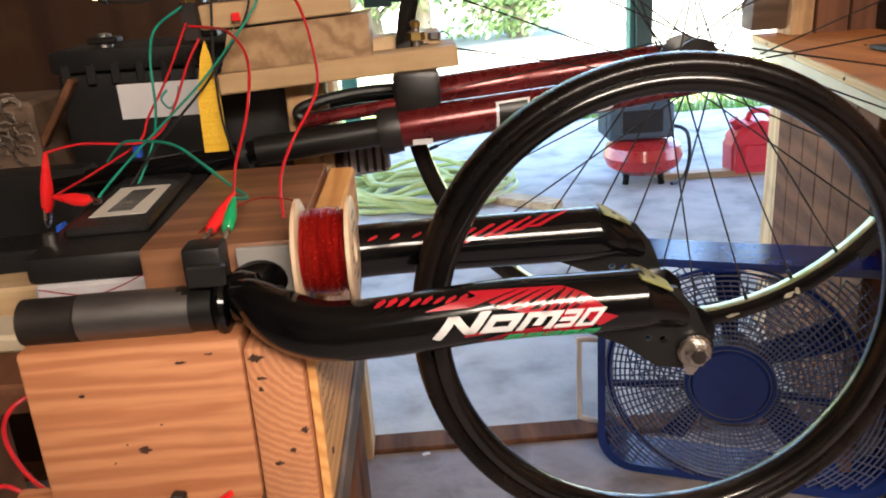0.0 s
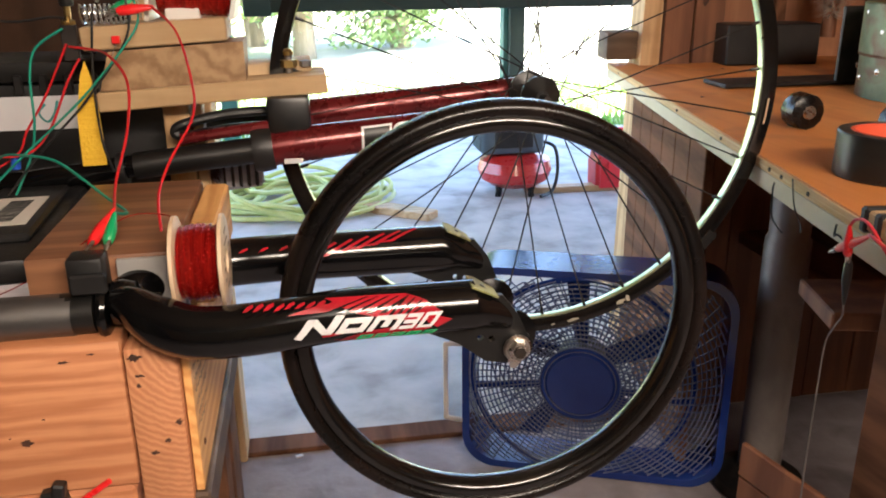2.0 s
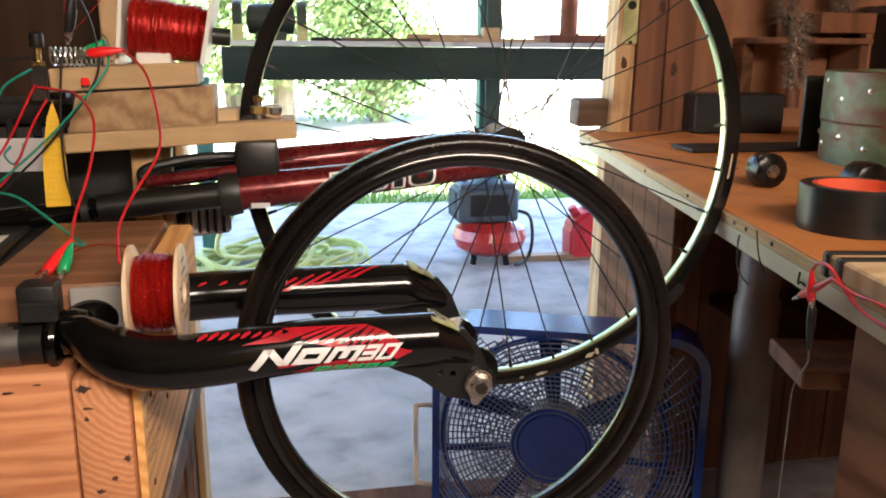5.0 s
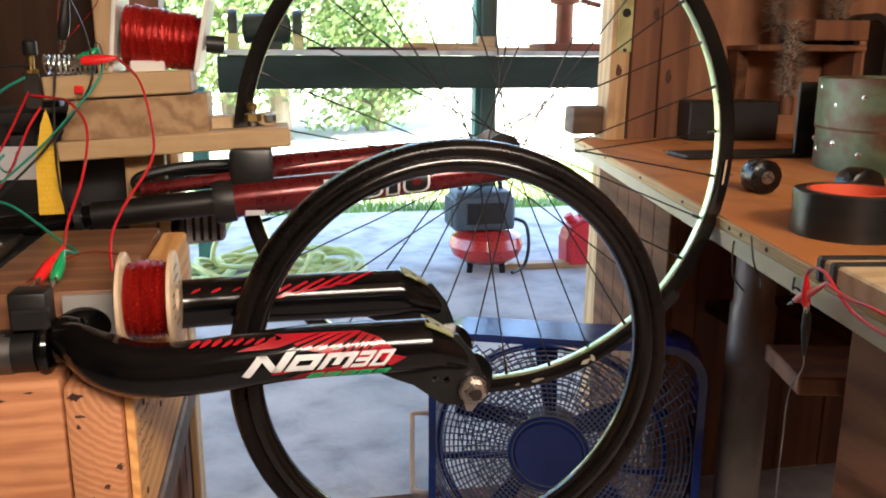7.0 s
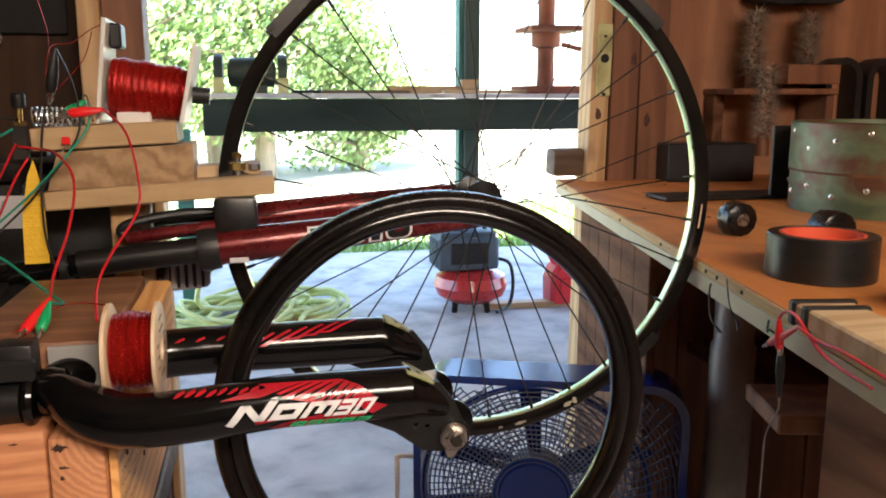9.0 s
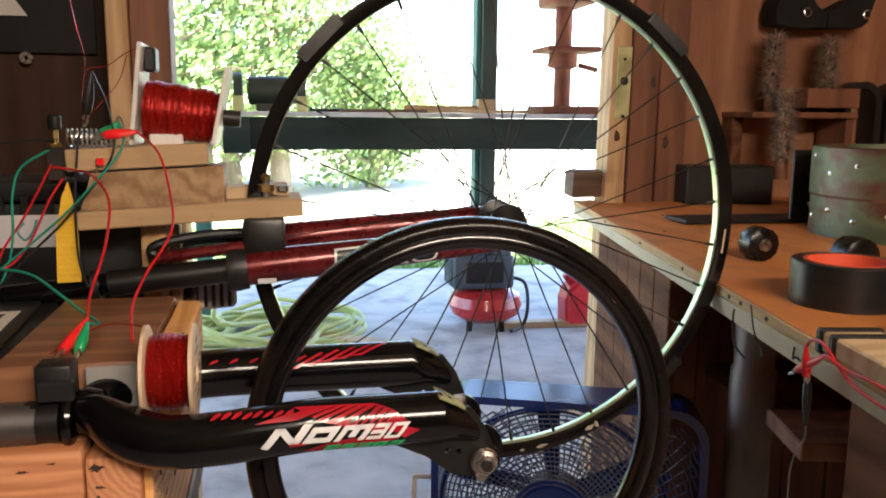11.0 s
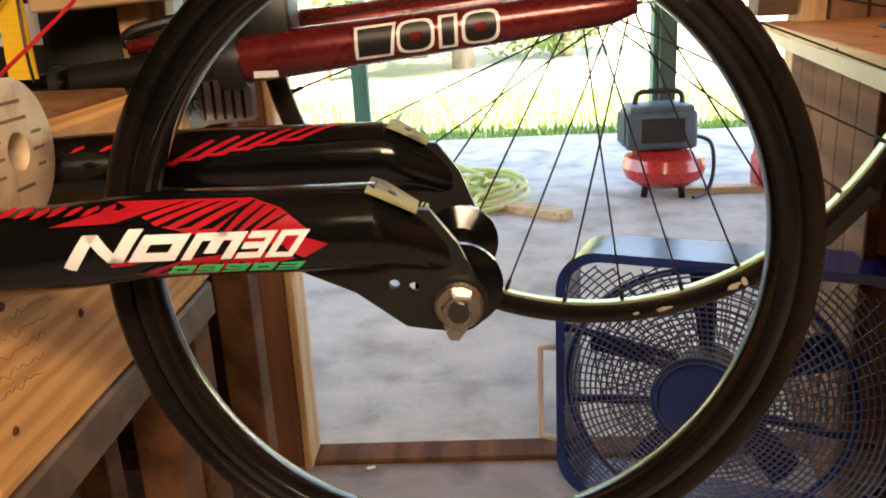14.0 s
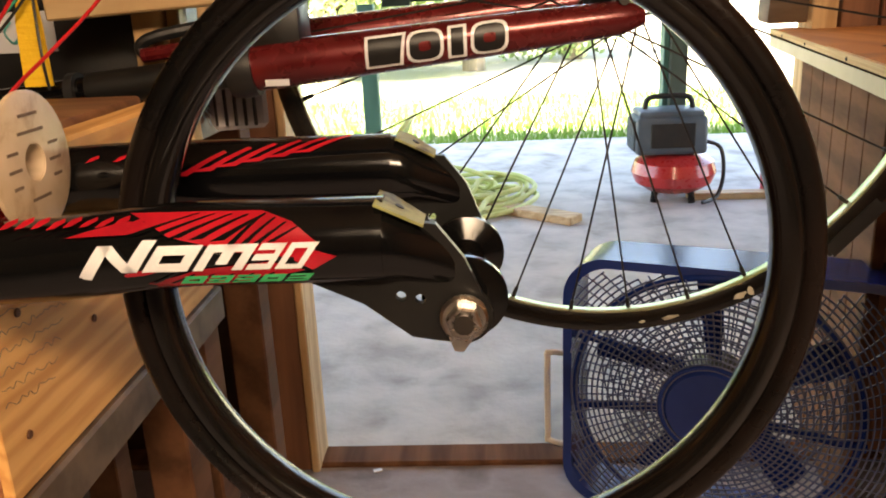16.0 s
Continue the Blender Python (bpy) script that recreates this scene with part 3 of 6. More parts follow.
dr = LEG_R + 0.0012
red = [[(0.018, -0.025), (0.075, -0.021), (0.118, -0.010), (0.100, -0.004), (0.060, -0.008), (0.030, -0.018)],
       [(0.022, 0.027), (0.095, 0.026), (0.112, 0.018), (0.127, 0.005), (0.112, -0.002), (0.080, 0.002), (0.045, 0.011)],
       [(0.112, 0.006), (0.136, -0.002), (0.122, -0.010), (0.113, -0.004)],
       [(0.004, -0.014), (0.030, -0.011), (0.050, -0.005), (0.025, -0.008)],
       [(-0.012, 0.012), (0.022, 0.013), (0.050, 0.019), (0.020, 0.021)]]
rnd = random.Random(5)
for k in range(9):
    red.append(streak(-0.050 + 0.009 * k, 0.017 + 0.001 * rnd.random(), 0.010, 0.004 + 0.002 * rnd.random(), 1.4))
for poly in red:
    wrap([poly], RED_DECAL, "flame_decal", LEG_Y, LEG_Z, dr, near_leg, "red flame decal")
gaps = [[(0.020 + 0.012 * k, 0.012 - 0.0010 * k), (0.028 + 0.012 * k, 0.0126 - 0.001 * k), (0.062 + 0.009 * k, 0.0255 - 0.0006 * k), (0.060 + 0.009 * k, 0.0255 - 0.0006 * k)] for k in range(5)]
gaps += [[(0.030 + 0.011 * k, -0.0185), (0.033 + 0.011 * k, -0.0185), (0.047 + 0.011 * k, -0.011), (0.045 + 0.011 * k, -0.011)] for k in range(6)]
gaps += [[(0.075 + 0.008 * k, 0.004 + 0.001 * k), (0.079 + 0.008 * k, 0.004 + 0.001 * k), (0.098 + 0.006 * k, 0.024 - 0.003 * k), (0.0965 + 0.006 * k, 0.024 - 0.003 * k)] for k in range(4)]
for poly in gaps:
    wrap([poly], BLACK_GLOSS, "slash_decal", LEG_Y, LEG_Z, dr + 0.0003, near_leg, "black slash over the flames")


def block_shape(x, w, s, h, slant, kind):
    """One slanted stencil shape of the white row: bars and frames, no writing."""
    t = w * 0.26
    sl = lambda xx, ss: (xx + slant * ss, ss)
    bar = lambda a, b, c, e: [sl(a, c), sl(b, c), sl(b, e), sl(a, e)]
    if kind == "frame":
        return [bar(x, x + t, s, s + h), bar(x + w - t, x + w, s, s + h), bar(x + t, x + w - t, s, s + t * 0.8), bar(x + t, x + w - t, s + h - t * 0.8, s + h)]
    if kind == "teeth":
        return [bar(x, x + t * 0.8, s, s + h), bar(x + w * 0.38, x + w * 0.62, s + h * 0.25, s + h), bar(x + w - t * 0.8, x + w, s, s + h), bar(x + t * 0.8, x + w - t * 0.8, s + h * 0.72, s + h)]
    if kind == "comb":
        return [bar(x, x + w, s, s + h * 0.24), bar(x, x + w, s + h * 0.38, s + h * 0.62), bar(x, x + w, s + h * 0.76, s + h), bar(x + w - t, x + w, s, s + h)]
    return [bar(x, x + t, s - h * 0.35, s + h), bar(x + w - t, x + w, s, s + h * 1.15), [sl(x, s + h), sl(x + t, s + h), sl(x + w, s), sl(x + w - t, s)]]


for x, w, kind in ((0.000, 0.030, "slash"), (0.034, 0.024, "frame"), (0.062, 0.026, "teeth"), (0.091, 0.013, "comb"), (0.107, 0.014, "frame")):
    shape = block_shape(x + 0.001, w * 1.04, -0.0085, 0.0150 if kind != "slash" else 0.016, 0.75, kind)
    wrap(shape, WHITE_DECAL, "stencil_decal", LEG_Y, LEG_Z, dr + 0.0008, near_leg, "white slanted stencil shape")
for k in range(5):
    shape = block_shape(0.062 + 0.0145 * k, 0.0125, -0.0185, 0.0065, 0.8, ("frame", "comb", "comb", "frame", "comb")[k])
    wrap(shape, GREEN_DECAL, "stencil_decal", LEG_Y, LEG_Z, dr + 0.0011, near_leg, "green slanted stencil shape")
far_red = [streak(-0.01 + 0.017 * k, 0.004 + 0.0028 * k, 0.05, 0.0032, 1.7) for k in range(6)] + [streak(-0.06 + 0.02 * k, 0.016, 0.010, 0.004, 1.0) for k in range(4)]
for poly in far_red:
    wrap([poly], RED_DECAL, "flame_decal", 0.66, 0.824, 0.0248 + 0.0008, far_leg, "red flame streak")

RC = at(0.202, 0.597, 0.766, AXIS_Y)
HR = 0.2265


def ring_loop(r0, rad, half, n=24, power=0.85):
    """A rounded cross-section, a little fuller than an ellipse."""
    return [(r0 + rad * math.copysign(abs(math.cos(a)) ** power, math.cos(a)), half * math.copysign(abs(math.sin(a)) ** power, math.sin(a))) for a in (2 * math.pi * k / n for k in range(n))]


hoop = part("wheel", lathe(ring_loop(HR - 0.0222, 0.0100, 0.0148), RC, 160, True), RIM_BLACK, demon, "glossy black wheel rim between the fork legs")
part("tyre", lathe(ring_loop(HR - 0.0090, 0.0090, 0.0166), RC, 160, True), RUBBER, hoop, "smooth brownish-black narrow tyre")
part("hub", lathe([(0.012, -0.048), (0.026, -0.046), (0.026, -0.042), (0.013, -0.036), (0.012, 0.036), (0.026, 0.042), (0.026, 0.046), (0.012, 0.048)], RC, 40), BLACK_GLOSS, hoop)
part("axle", rod((0.202, 0.5115, 0.7645), (0.202, 0.69, 0.768), 0.0058, 16), DARK_STEEL, hoop)
part("washer", lathe([(0.006, 0), (0.0122, 0), (0.0138, 0.002), (0.0138, 0.004), (0.006, 0.004)], at(0.202, 0.5205, 0.7645, AXIS_Y), 28, True), STEEL, hoop)
part("nut", lathe([(0.0060, 0.0008), (0.0066, 0.0), (0.0090, 0.0), (0.0104, 0.0012), (0.0104, 0.007), (0.0060, 0.007)], at(0.202, 0.5138, 0.7645, pose(0, 0, 0, -90, 0, 0) @ pose(0, 0, 0, 0, 0, 12)), 6, True), STEEL, hoop, "bright hexagonal axle nut")
tab = slab([(0.192, 0.5235, 0.762), (0.193, 0.5235, 0.752), (0.196, 0.5235, 0.744), (0.201, 0.5235, 0.743), (0.206, 0.5235, 0.750), (0.210, 0.5235, 0.758)], (0, 0.0025, 0))
part("tab_washer", tab, STEEL, hoop)

# ---------------------------------------------------------------- timber under the fork
rig = thing("timber_stand", (-0.23, 0.75, 0.0), "screwed pine timber stand with scorched end grain", "stand")
part("front_board", bx((-0.347, 0.55, 0.640), (-0.1645, 0.59, 0.7935), 0.004, seg=2), PINE_X, rig)
part("end_board", bx((-0.1625, 0.548, 0.615), (-0.1155, 0.98, 0.785), 0.003, seg=2), PINE_END, rig)
part("side_panel", bx((-0.114, 0.556, 0.622), (-0.106, 0.985, 0.782), 0.001), PINE_Y, rig, "pale pine panel with pencil notes")
part("edge_strip", bx((-0.135, 0.553, 0.578), (-0.101, 1.0, 0.620), 0.003), OLD_BEAM, rig, "grey weathered batten")
part("top_block", bx((-0.252, 0.604, 0.797), (-0.118, 0.890, 0.858), 0.004, seg=2), RED_BLOCK, rig)
part("end_block", bx((-0.116, 0.640, 0.787), (-0.086, 0.885, 0.852), 0.003), PINE_Y, rig)
part("front_plate", bx((-0.168, 0.596, 0.800), (-0.106, 0.602, 0.855), 0.001), GREY_PAINT, rig, "grey painted face")
part("cross_board", bx((-0.40, 0.552, 0.595), (-0.170, 0.60, 0.637), 0.004), PINE_X, rig)
for lx, ly in ((-0.155, 0.93), (-0.155, 1.02), (-0.36, 0.95)):
    part("leg", bx((lx - 0.025, ly - 0.03, FLOOR_N), (lx + 0.025, ly + 0.03, 0.60), 0.003), OLD_WOOD, rig)
part("deck", bx((-0.272, 0.592, 0.64), (-0.166, 0.985, 0.79), 0.002), OLD_WOOD, rig)

krn = random.Random(6)


def blotch(x, z, rx, rz, y=0.5494, n=26):
    """A dark knot or scorch mark with a ragged outline on the front face."""
    return slab([(x + rx * math.cos(a) * krn.uniform(0.45, 1.2), y, z + rz * math.sin(a) * krn.uniform(0.45, 1.2)) for a in (2 * math.pi * k / n for k in range(n))], (0, 0.0004, 0))


for x, z, rx, rz in ((-0.258, 0.697, 0.006, 0.004), (-0.300, 0.752, 0.003, 0.002), (-0.215, 0.776, 0.006, 0.0015), (-0.190, 0.782, 0.004, 0.001), (-0.285, 0.686, 0.0012, 0.001), (-0.272, 0.703, 0.0012, 0.001), (-0.24, 0.72, 0.0015, 0.001)):
    part("knot", blotch(x, z, rx, rz), SCORCH, rig)
for x, z, rx, rz in ((-0.153, 0.776, 0.007, 0.004), (-0.150, 0.757, 0.005, 0.0018), (-0.152, 0.747, 0.0022, 0.003), (-0.121, 0.706, 0.004, 0.004), (-0.133, 0.687, 0.003, 0.003), (-0.146, 0.675, 0.005, 0.0025)):
    part("scorch_mark", blotch(x, z, rx, rz, 0.5474), SCORCH, rig)

clampb = thing("clamp", (-0.187, 0.585, 0.830), "black plastic clamp block beside the steerer tube", "clamp")
part("body", bx((-0.206, 0.570, 0.832), (-0.174, 0.600, 0.866), 0.003, seg=2), BLACK_PLASTIC, clampb)
part("jaw", bx((-0.203, 0.563, 0.834), (-0.171, 0.572, 0.853), 0.002), BLACK_PLASTIC, clampb)

small_spool = thing("wire_spool", (-0.089, 0.590, 0.806), "cream plastic spool of red enamelled copper wire", "spool")
SM = at(-0.114, 0.590, 0.850, AXIS_X)


def spool_flange(x0, x1):
    return lathe([(0.012, x0), (0.0425, x0), (0.0448, x0 + 0.001), (0.0448, x1 - 0.001), (0.0425, x1), (0.012, x1)], SM, 44, True)


part("flange", spool_flange(0.0, 0.005), SPOOL_PLASTIC, small_spool)
part("flange", spool_flange(0.043, 0.048), SPOOL_PLASTIC, small_spool, "printed cream flange with stains")
part("barrel", lathe([(0.0115, 0.001), (0.017, 0.001), (0.017, 0.047), (0.0115, 0.047)], SM, 28, True), SPOOL_PLASTIC, small_spool)
wind_pts = []
for k in range(48 * 18):
    f = k / (48 * 18 - 1)
    lay, g = (0, f * 2) if f < 0.5 else (1, 2 - f * 2)
    r0 = 0.0312 + 0.0014 * lay + 0.0010 * math.sin(g * 40 + lay) + 0.0028 * math.sin(math.pi * g) + 0.0004 * math.sin(k * 0.9)
    a = 2 * math.pi * k / 18
    wind_pts.append(SM @ Vector((r0 * math.cos(a), r0 * math.sin(a), 0.0065 + 0.035 * g)))
wind = tube(wind_pts, 0.00098, 5)
part("winding_core", lathe([(0.0172, 0.0055), (0.031, 0.0055), (0.0325, 0.024), (0.031, 0.0425), (0.0172, 0.0425)], SM, 32, True), COPPER_RED, small_spool)
part("winding", wind, COPPER_RED, small_spool, "glossy red copper winding")
for row, (wd, n) in enumerate(((0.022, 1), (0.030, 1), (0.012, 2), (0.014, 2), (0.010, 2), (0.022, 1))):
    zz = 0.880 - row * 0.0105
    for j in range(n):
        yc = 0.590 + (0 if n == 1 else (-0.024 if j == 0 else 0.024))
        part("print_line", bx((-0.0662, yc - wd / 2, zz - 0.0010), (-0.0657, yc + wd / 2, zz + 0.0010), 0), PENCIL, small_spool)

# ---------------------------------------------------------------- red suspension fork with the large wheel
kolo = thing("suspension_fork", (0.1, 1.03, 0.84), "dark red suspension fork with black stanchions", "fork")
FD = Vector((0.41, 0.0, 0.037)).normalized()
P0 = Vector((-0.035, 1.0, 0.871))
leg1 = part("lower_leg", tube([P0 + FD * d for d in (0.0, 0.02, 0.16, 0.30, 0.40, 0.425)], [0.0255, 0.0258, 0.0235, 0.021, 0.018, 0.010], 24), FORK_RED, kolo)
Q0 = P0 + Vector((0.0, 0.125, 0.018))
part("lower_leg", tube([Q0 + FD * d for d in (0.0, 0.02, 0.16, 0.30, 0.40, 0.425)], [0.0255, 0.0258, 0.0235, 0.021, 0.018, 0.010], 24), FORK_RED, kolo)
part("stanchion", tube([P0 - FD * 0.185, P0], 0.0185, 24), BLACK_SATIN, kolo)
part("stanchion", tube([Q0 - FD * 0.12, Q0], 0.0165, 20), BLACK_SATIN, kolo)
part("seal", lathe([(0.018, -0.012), (0.030, -0.012), (0.032, 0), (0.030, 0.016), (0.018, 0.016)], at(-0.046, 1.0, 0.870, FD.to_track_quat("Z", "Y").to_matrix().to_4x4()), 24), BLACK_PLASTIC, kolo)
part("steerer_tube", tube([(-0.50, 1.0, 0.826), P0 - FD * 0.185], 0.0155, 20), BLACK_GLOSS, kolo)
part("collar", lathe([(0.0155, -0.005), (0.0225, -0.005), (0.0225, 0.005), (0.0155, 0.005)], at(-0.236, 1.0, 0.8515, FD.to_track_quat("Z", "Y").to_matrix().to_4x4()), 24), BLACK_PLASTIC, kolo)
part("brace", tube(spline([P0 + FD * 0.03 + Vector((0, 0, 0.02)), P0 + FD * 0.03 + Vector((0, 0.03, 0.052)), P0 + FD * 0.03 + Vector((0, 0.09, 0.056)), Q0 + FD * 0.03 + Vector((0, 0, 0.02))], 6), 0.014, 12), FORK_RED, kolo)
part("boss", bx((-0.036, 0.988, 0.876), (0.024, 1.05, 0.944), 0.008, seg=2), BLACK_SATIN, kolo)
part("cable_loop", tube(spline([(-0.02, 1.04, 0.918), (-0.09, 1.03, 0.917), (-0.15, 1.02, 0.907), (-0.165, 1.02, 0.896), (-0.15, 1.02, 0.890), (-0.09, 1.03, 0.896), (-0.02, 1.04, 0.897)], 6), 0.007, 10), BLACK_PLASTIC, kolo)
part("lug", tube([(-0.155, 1.0, 0.889), (-0.02, 1.0, 0.905)], 0.008, 10), FORK_RED, kolo)
part("sticker", bx((-0.016, 0.9745, 0.853), (0.010, 0.9760, 0.860), 0), LABEL, leg1)
kd = []
kb = []
kr = []
for k, (a, w) in enumerate(((0.128, 0.040), (0.172, 0.040), (0.216, 0.020), (0.240, 0.040))):
    if k in (1, 3):
        mid = lambda g, a=a, w=w: [(P0.x + a + w / 2 + (w / 2 - g) * math.copysign(abs(math.cos(t)) ** 0.6, math.cos(t)), (0.0185 - g) * math.copysign(abs(math.sin(t)) ** 0.6, math.sin(t))) for t in (2 * math.pi * (q + 0.5) / 16 for q in range(16))]
    else:
        mid = lambda g, a=a, w=w: [(P0.x + a + g, -0.0185 + g), (P0.x + a + w - g, -0.0185 + g), (P0.x + a + w - g + (0.004 if k == 0 else 0), 0.0185 - g), (P0.x + a + g, 0.0185 - g)]
    kd.append(mid(0.0))
    kb.append(mid(0.0035))
    if k in (1, 3):
        kd.append(mid(0.012))
        kr.append(mid(0.0135))


def on_leg(polys, r, name, mat, label):
    ob = wrap(polys, mat, name, 1.0, 0.0, r, leg1, label)
    for v in ob.data.vertices:
        x = v.co.x / U / REGION[leg1.name] + ORIGIN[leg1.name].x
        v.co.z += (P0.z + (x - P0.x) * 0.037 / 0.41) * U * REGION[leg1.name]
    return ob


for poly in (kd[0], kd[1], kd[3], kd[4]):
    on_leg([poly], 0.0246, "decal_outline", WHITE_DECAL, "white outline of a block shape")
for poly in kb:
    on_leg([poly], 0.0252, "decal", BLACK_SATIN, "black block shape")
for poly in kr:
    on_leg([poly], 0.0256, "decal_centre", FORK_RED, "dark red block centre")

krn0 = random.Random(15)
BW = Vector((0.366, 1.062, 0.926))
BR = 0.398
BC = at(*BW, AXIS_Y)
big = part("wheel", lathe([(BR, -0.0125), (BR, -0.009), (BR - 0.008, -0.006), (BR - 0.008, 0.006), (BR, 0.009), (BR, 0.0125), (BR - 0.016, 0.0125), (BR - 0.0225, 0.010), (BR - 0.0225, -0.010), (BR - 0.016, -0.0125)], BC, 144, True), RIM_BLACK, kolo, "large black spoked wheel rim with a bright lit inner bed")
part("rim_bed", lathe([(BR - 0.0227, -0.0098), (BR - 0.0227, 0.0098), (BR - 0.0238, 0.008), (BR - 0.0238, -0.008)], BC, 144, True), RIM_GREEN_LIT, big, "bright inner bed in the yellow-green of reflected light")
part("hub", lathe([(0.010, -0.050), (0.030, -0.036), (0.030, -0.032), (0.014, -0.026), (0.013, 0.026), (0.030, 0.032), (0.030, 0.036), (0.010, 0.050)], BC, 32), BLACK_SATIN, big)
part("axle", rod(BW + Vector((0, -0.075, 0)), BW + Vector((0, 0.075, 0)), 0.006, 12), DARK_STEEL, big)
for k in range(32):
    a = 2 * math.pi * (k + 0.35) / 32
    s = -1 if k % 2 else 1
    off = radians(62) * (1 if (k // 2) % 2 else -1)
    p = BW + Vector((0.028 * math.cos(a + off), 0.034 * s, 0.028 * math.sin(a + off)))
    q = BW + Vector(((BR - 0.021) * math.cos(a), 0.003 * s, (BR - 0.021) * math.sin(a)))
    part("spoke", rod(p, q, 0.00125, 6), DARK_STEEL, big)
    part("nipple", rod(q + (p - q).normalized() * 0.016, q, 0.0026, 8), BLACK_SATIN, big)
for a0 in (136.0, 48.0, -43.5):
    a = radians(a0)
    rot = at(BW.x + (BR - 0.003) * math.cos(a), BW.y, BW.z + (BR - 0.003) * math.sin(a), pose(0, 0, 0, 0, 90 - a0, 0))
    mb = bmesh.new()
    bmesh.ops.create_cube(mb, size=1, matrix=rot @ Matrix.Diagonal((0.088, 0.031, 0.024, 1)))
    bmesh.ops.bevel(mb, geom=mb.edges[:], offset=0.004, segments=2, affect="EDGES")
    part("magnet_block", mb, TAPE_BLACK, big, "black taped magnet block on the rim")
part("worn_label", tube([BW + Vector((BR * math.cos(a), -0.0132, BR * math.sin(a))) * 1.0 - Vector((0.0, 0, 0)) + Vector((-0.010 * math.cos(a), 0, -0.010 * math.sin(a))) for a in (radians(-9 + k) for k in range(7))], 0.0075, 6, flat=0.08), SPOOL_PLASTIC, big, "torn pale label")

region(*SHELF_SIDE)
for a0, wd, hh in ((-79, 0.022, 0.003), (-84, 0.009, 0.002), (-66, 0.018, 0.005), (-64, 0.008, 0.007)):
    a = radians(a0)
    cen, tan, out = BW + Vector(((BR - 0.009) * math.cos(a), -0.0127, (BR - 0.009) * math.sin(a))), Vector((-math.sin(a), 0, math.cos(a))), Vector((math.cos(a), 0, math.sin(a)))
    part("paint_chip", slab([cen + tan * wd / 2 * math.cos(q) * krn0.uniform(0.6, 1.1) + out * hh * math.sin(q) * krn0.uniform(0.6, 1.1) for q in (2 * math.pi * j / 11 for j in range(11))], (0, 0.0004, 0)), CHIP, big, "bare chip in the black paint")
# ---------------------------------------------------------------- right-hand shelf
def shelf_line(y):
    return 0.655 + (y - 0.2) * (1.075 - 0.655) / 2.31


shelf = thing("shelf_board", (1.3, 1.3, 0.76), "orange plywood shelf with pale edge strip", "shelf")
part("top", slab([(shelf_line(1.80), 1.80, 0.78), (3.22, 1.80, 0.78), (3.22, 0.52, 0.78), (shelf_line(0.52), 0.52, 0.78)], (0, 0, 0.020)), PLY_TOP, shelf)
part("top", slab([(shelf_line(2.51), 2.51, 0.78), (3.22, 2.51, 0.78), (3.22, 1.803, 0.78), (shelf_line(1.803), 1.803, 0.78)], (0, 0, 0.018)), PLY_TOP, shelf)
part("edge", slab([(shelf_line(2.51) - 0.003, 2.51, 0.781), (shelf_line(2.51) + 0.004, 2.51, 0.781), (shelf_line(0.52) + 0.004, 0.52, 0.781), (shelf_line(0.52) - 0.003, 0.52, 0.781)], (0, 0, 0.0165)), PLY_EDGE, shelf)
part("edge_strip", slab([(shelf_line(2.49) - 0.004, 2.49, 0.752), (shelf_line(2.49) + 0.018, 2.49, 0.752), (shelf_line(0.52) + 0.018, 0.52, 0.752), (shelf_line(0.52) - 0.004, 0.52, 0.752)], (0, 0, 0.028)), WHITE_TRIM, shelf, "pale strip under the front edge")
pipe = solo("pipe", lathe([(0.050, FLOOR_R + 0.05), (0.052, FLOOR_R + 0.055), (0.052, 0.50), (0.046, 0.51), (0.046, 0.745), (0.040, 0.745), (0.040, FLOOR_R + 0.05)], at(1.155, 1.5, 0.0), 32, True), PIPE, "grey galvanised pipe standing under the shelf", "pipe")
solo("floor_flange", lathe([(0.11, 0.0), (0.11, 0.03), (0.068, 0.055), (0.05, 0.055)], at(1.155, 1.5, FLOOR_R), 28), DARK_STEEL, "dark iron pipe flange on the floor", "flange")
tapeL = (0.935, 0.934, 0.800)
tape = thing("tape_roll", tapeL, "roll of black tape with orange core", "tape")
part("tape", lathe([(0.064, 0), (0.081, 0), (0.0825, 0.002), (0.0825, 0.066), (0.081, 0.068), (0.064, 0.068)], at(*tapeL), 48, True), TAPE_BLACK, tape)
part("core", lathe([(0.058, 0.001), (0.0638, 0.001), (0.0638, 0.0685), (0.058, 0.0685)], at(*tapeL), 40, True), TAPE_CORE, tape, "orange printed core")
drum = thing("metal_drum", (1.64, 1.60, 0.80), "riveted green metal drum with rust, on the shelf", "drum")
DC = at(1.592, 1.575, 0.801)
part("lower_band", lathe([(0.213, 0.0), (0.220, 0.0), (0.220, 0.098), (0.213, 0.098)], DC, 64, True), DRUM_GREEN, drum)
part("upper_band", lathe([(0.216, 0.102), (0.224, 0.102), (0.224, 0.215), (0.218, 0.218), (0.216, 0.215)], DC, 64, True), DRUM_GREEN, drum)
part("seam", lathe([(0.215, 0.097), (0.2238, 0.096), (0.2238, 0.104), (0.215, 0.104)], DC, 64, True), RUST, drum)
part("floor_plate", lathe([(0.01, 0.11), (0.215, 0.11), (0.215, 0.114), (0.01, 0.114)], DC, 48, True), RUST, drum)
for k in range(18):
    a = 2 * math.pi * k / 18
    for zz, dz in ((0.045 + 0.02 * (k % 2), 0), (0.155 + 0.02 * (k % 3), 0)):
        part("rivet", lathe([(0.0075, 0), (0.0065, 0.003), (0.003, 0.005)], DC @ at(0.2205 * math.cos(a), 0.2205 * math.sin(a), zz) @ pose(0, 0, 0, 0, 90, math.degrees(a)), 8), STEEL, drum)
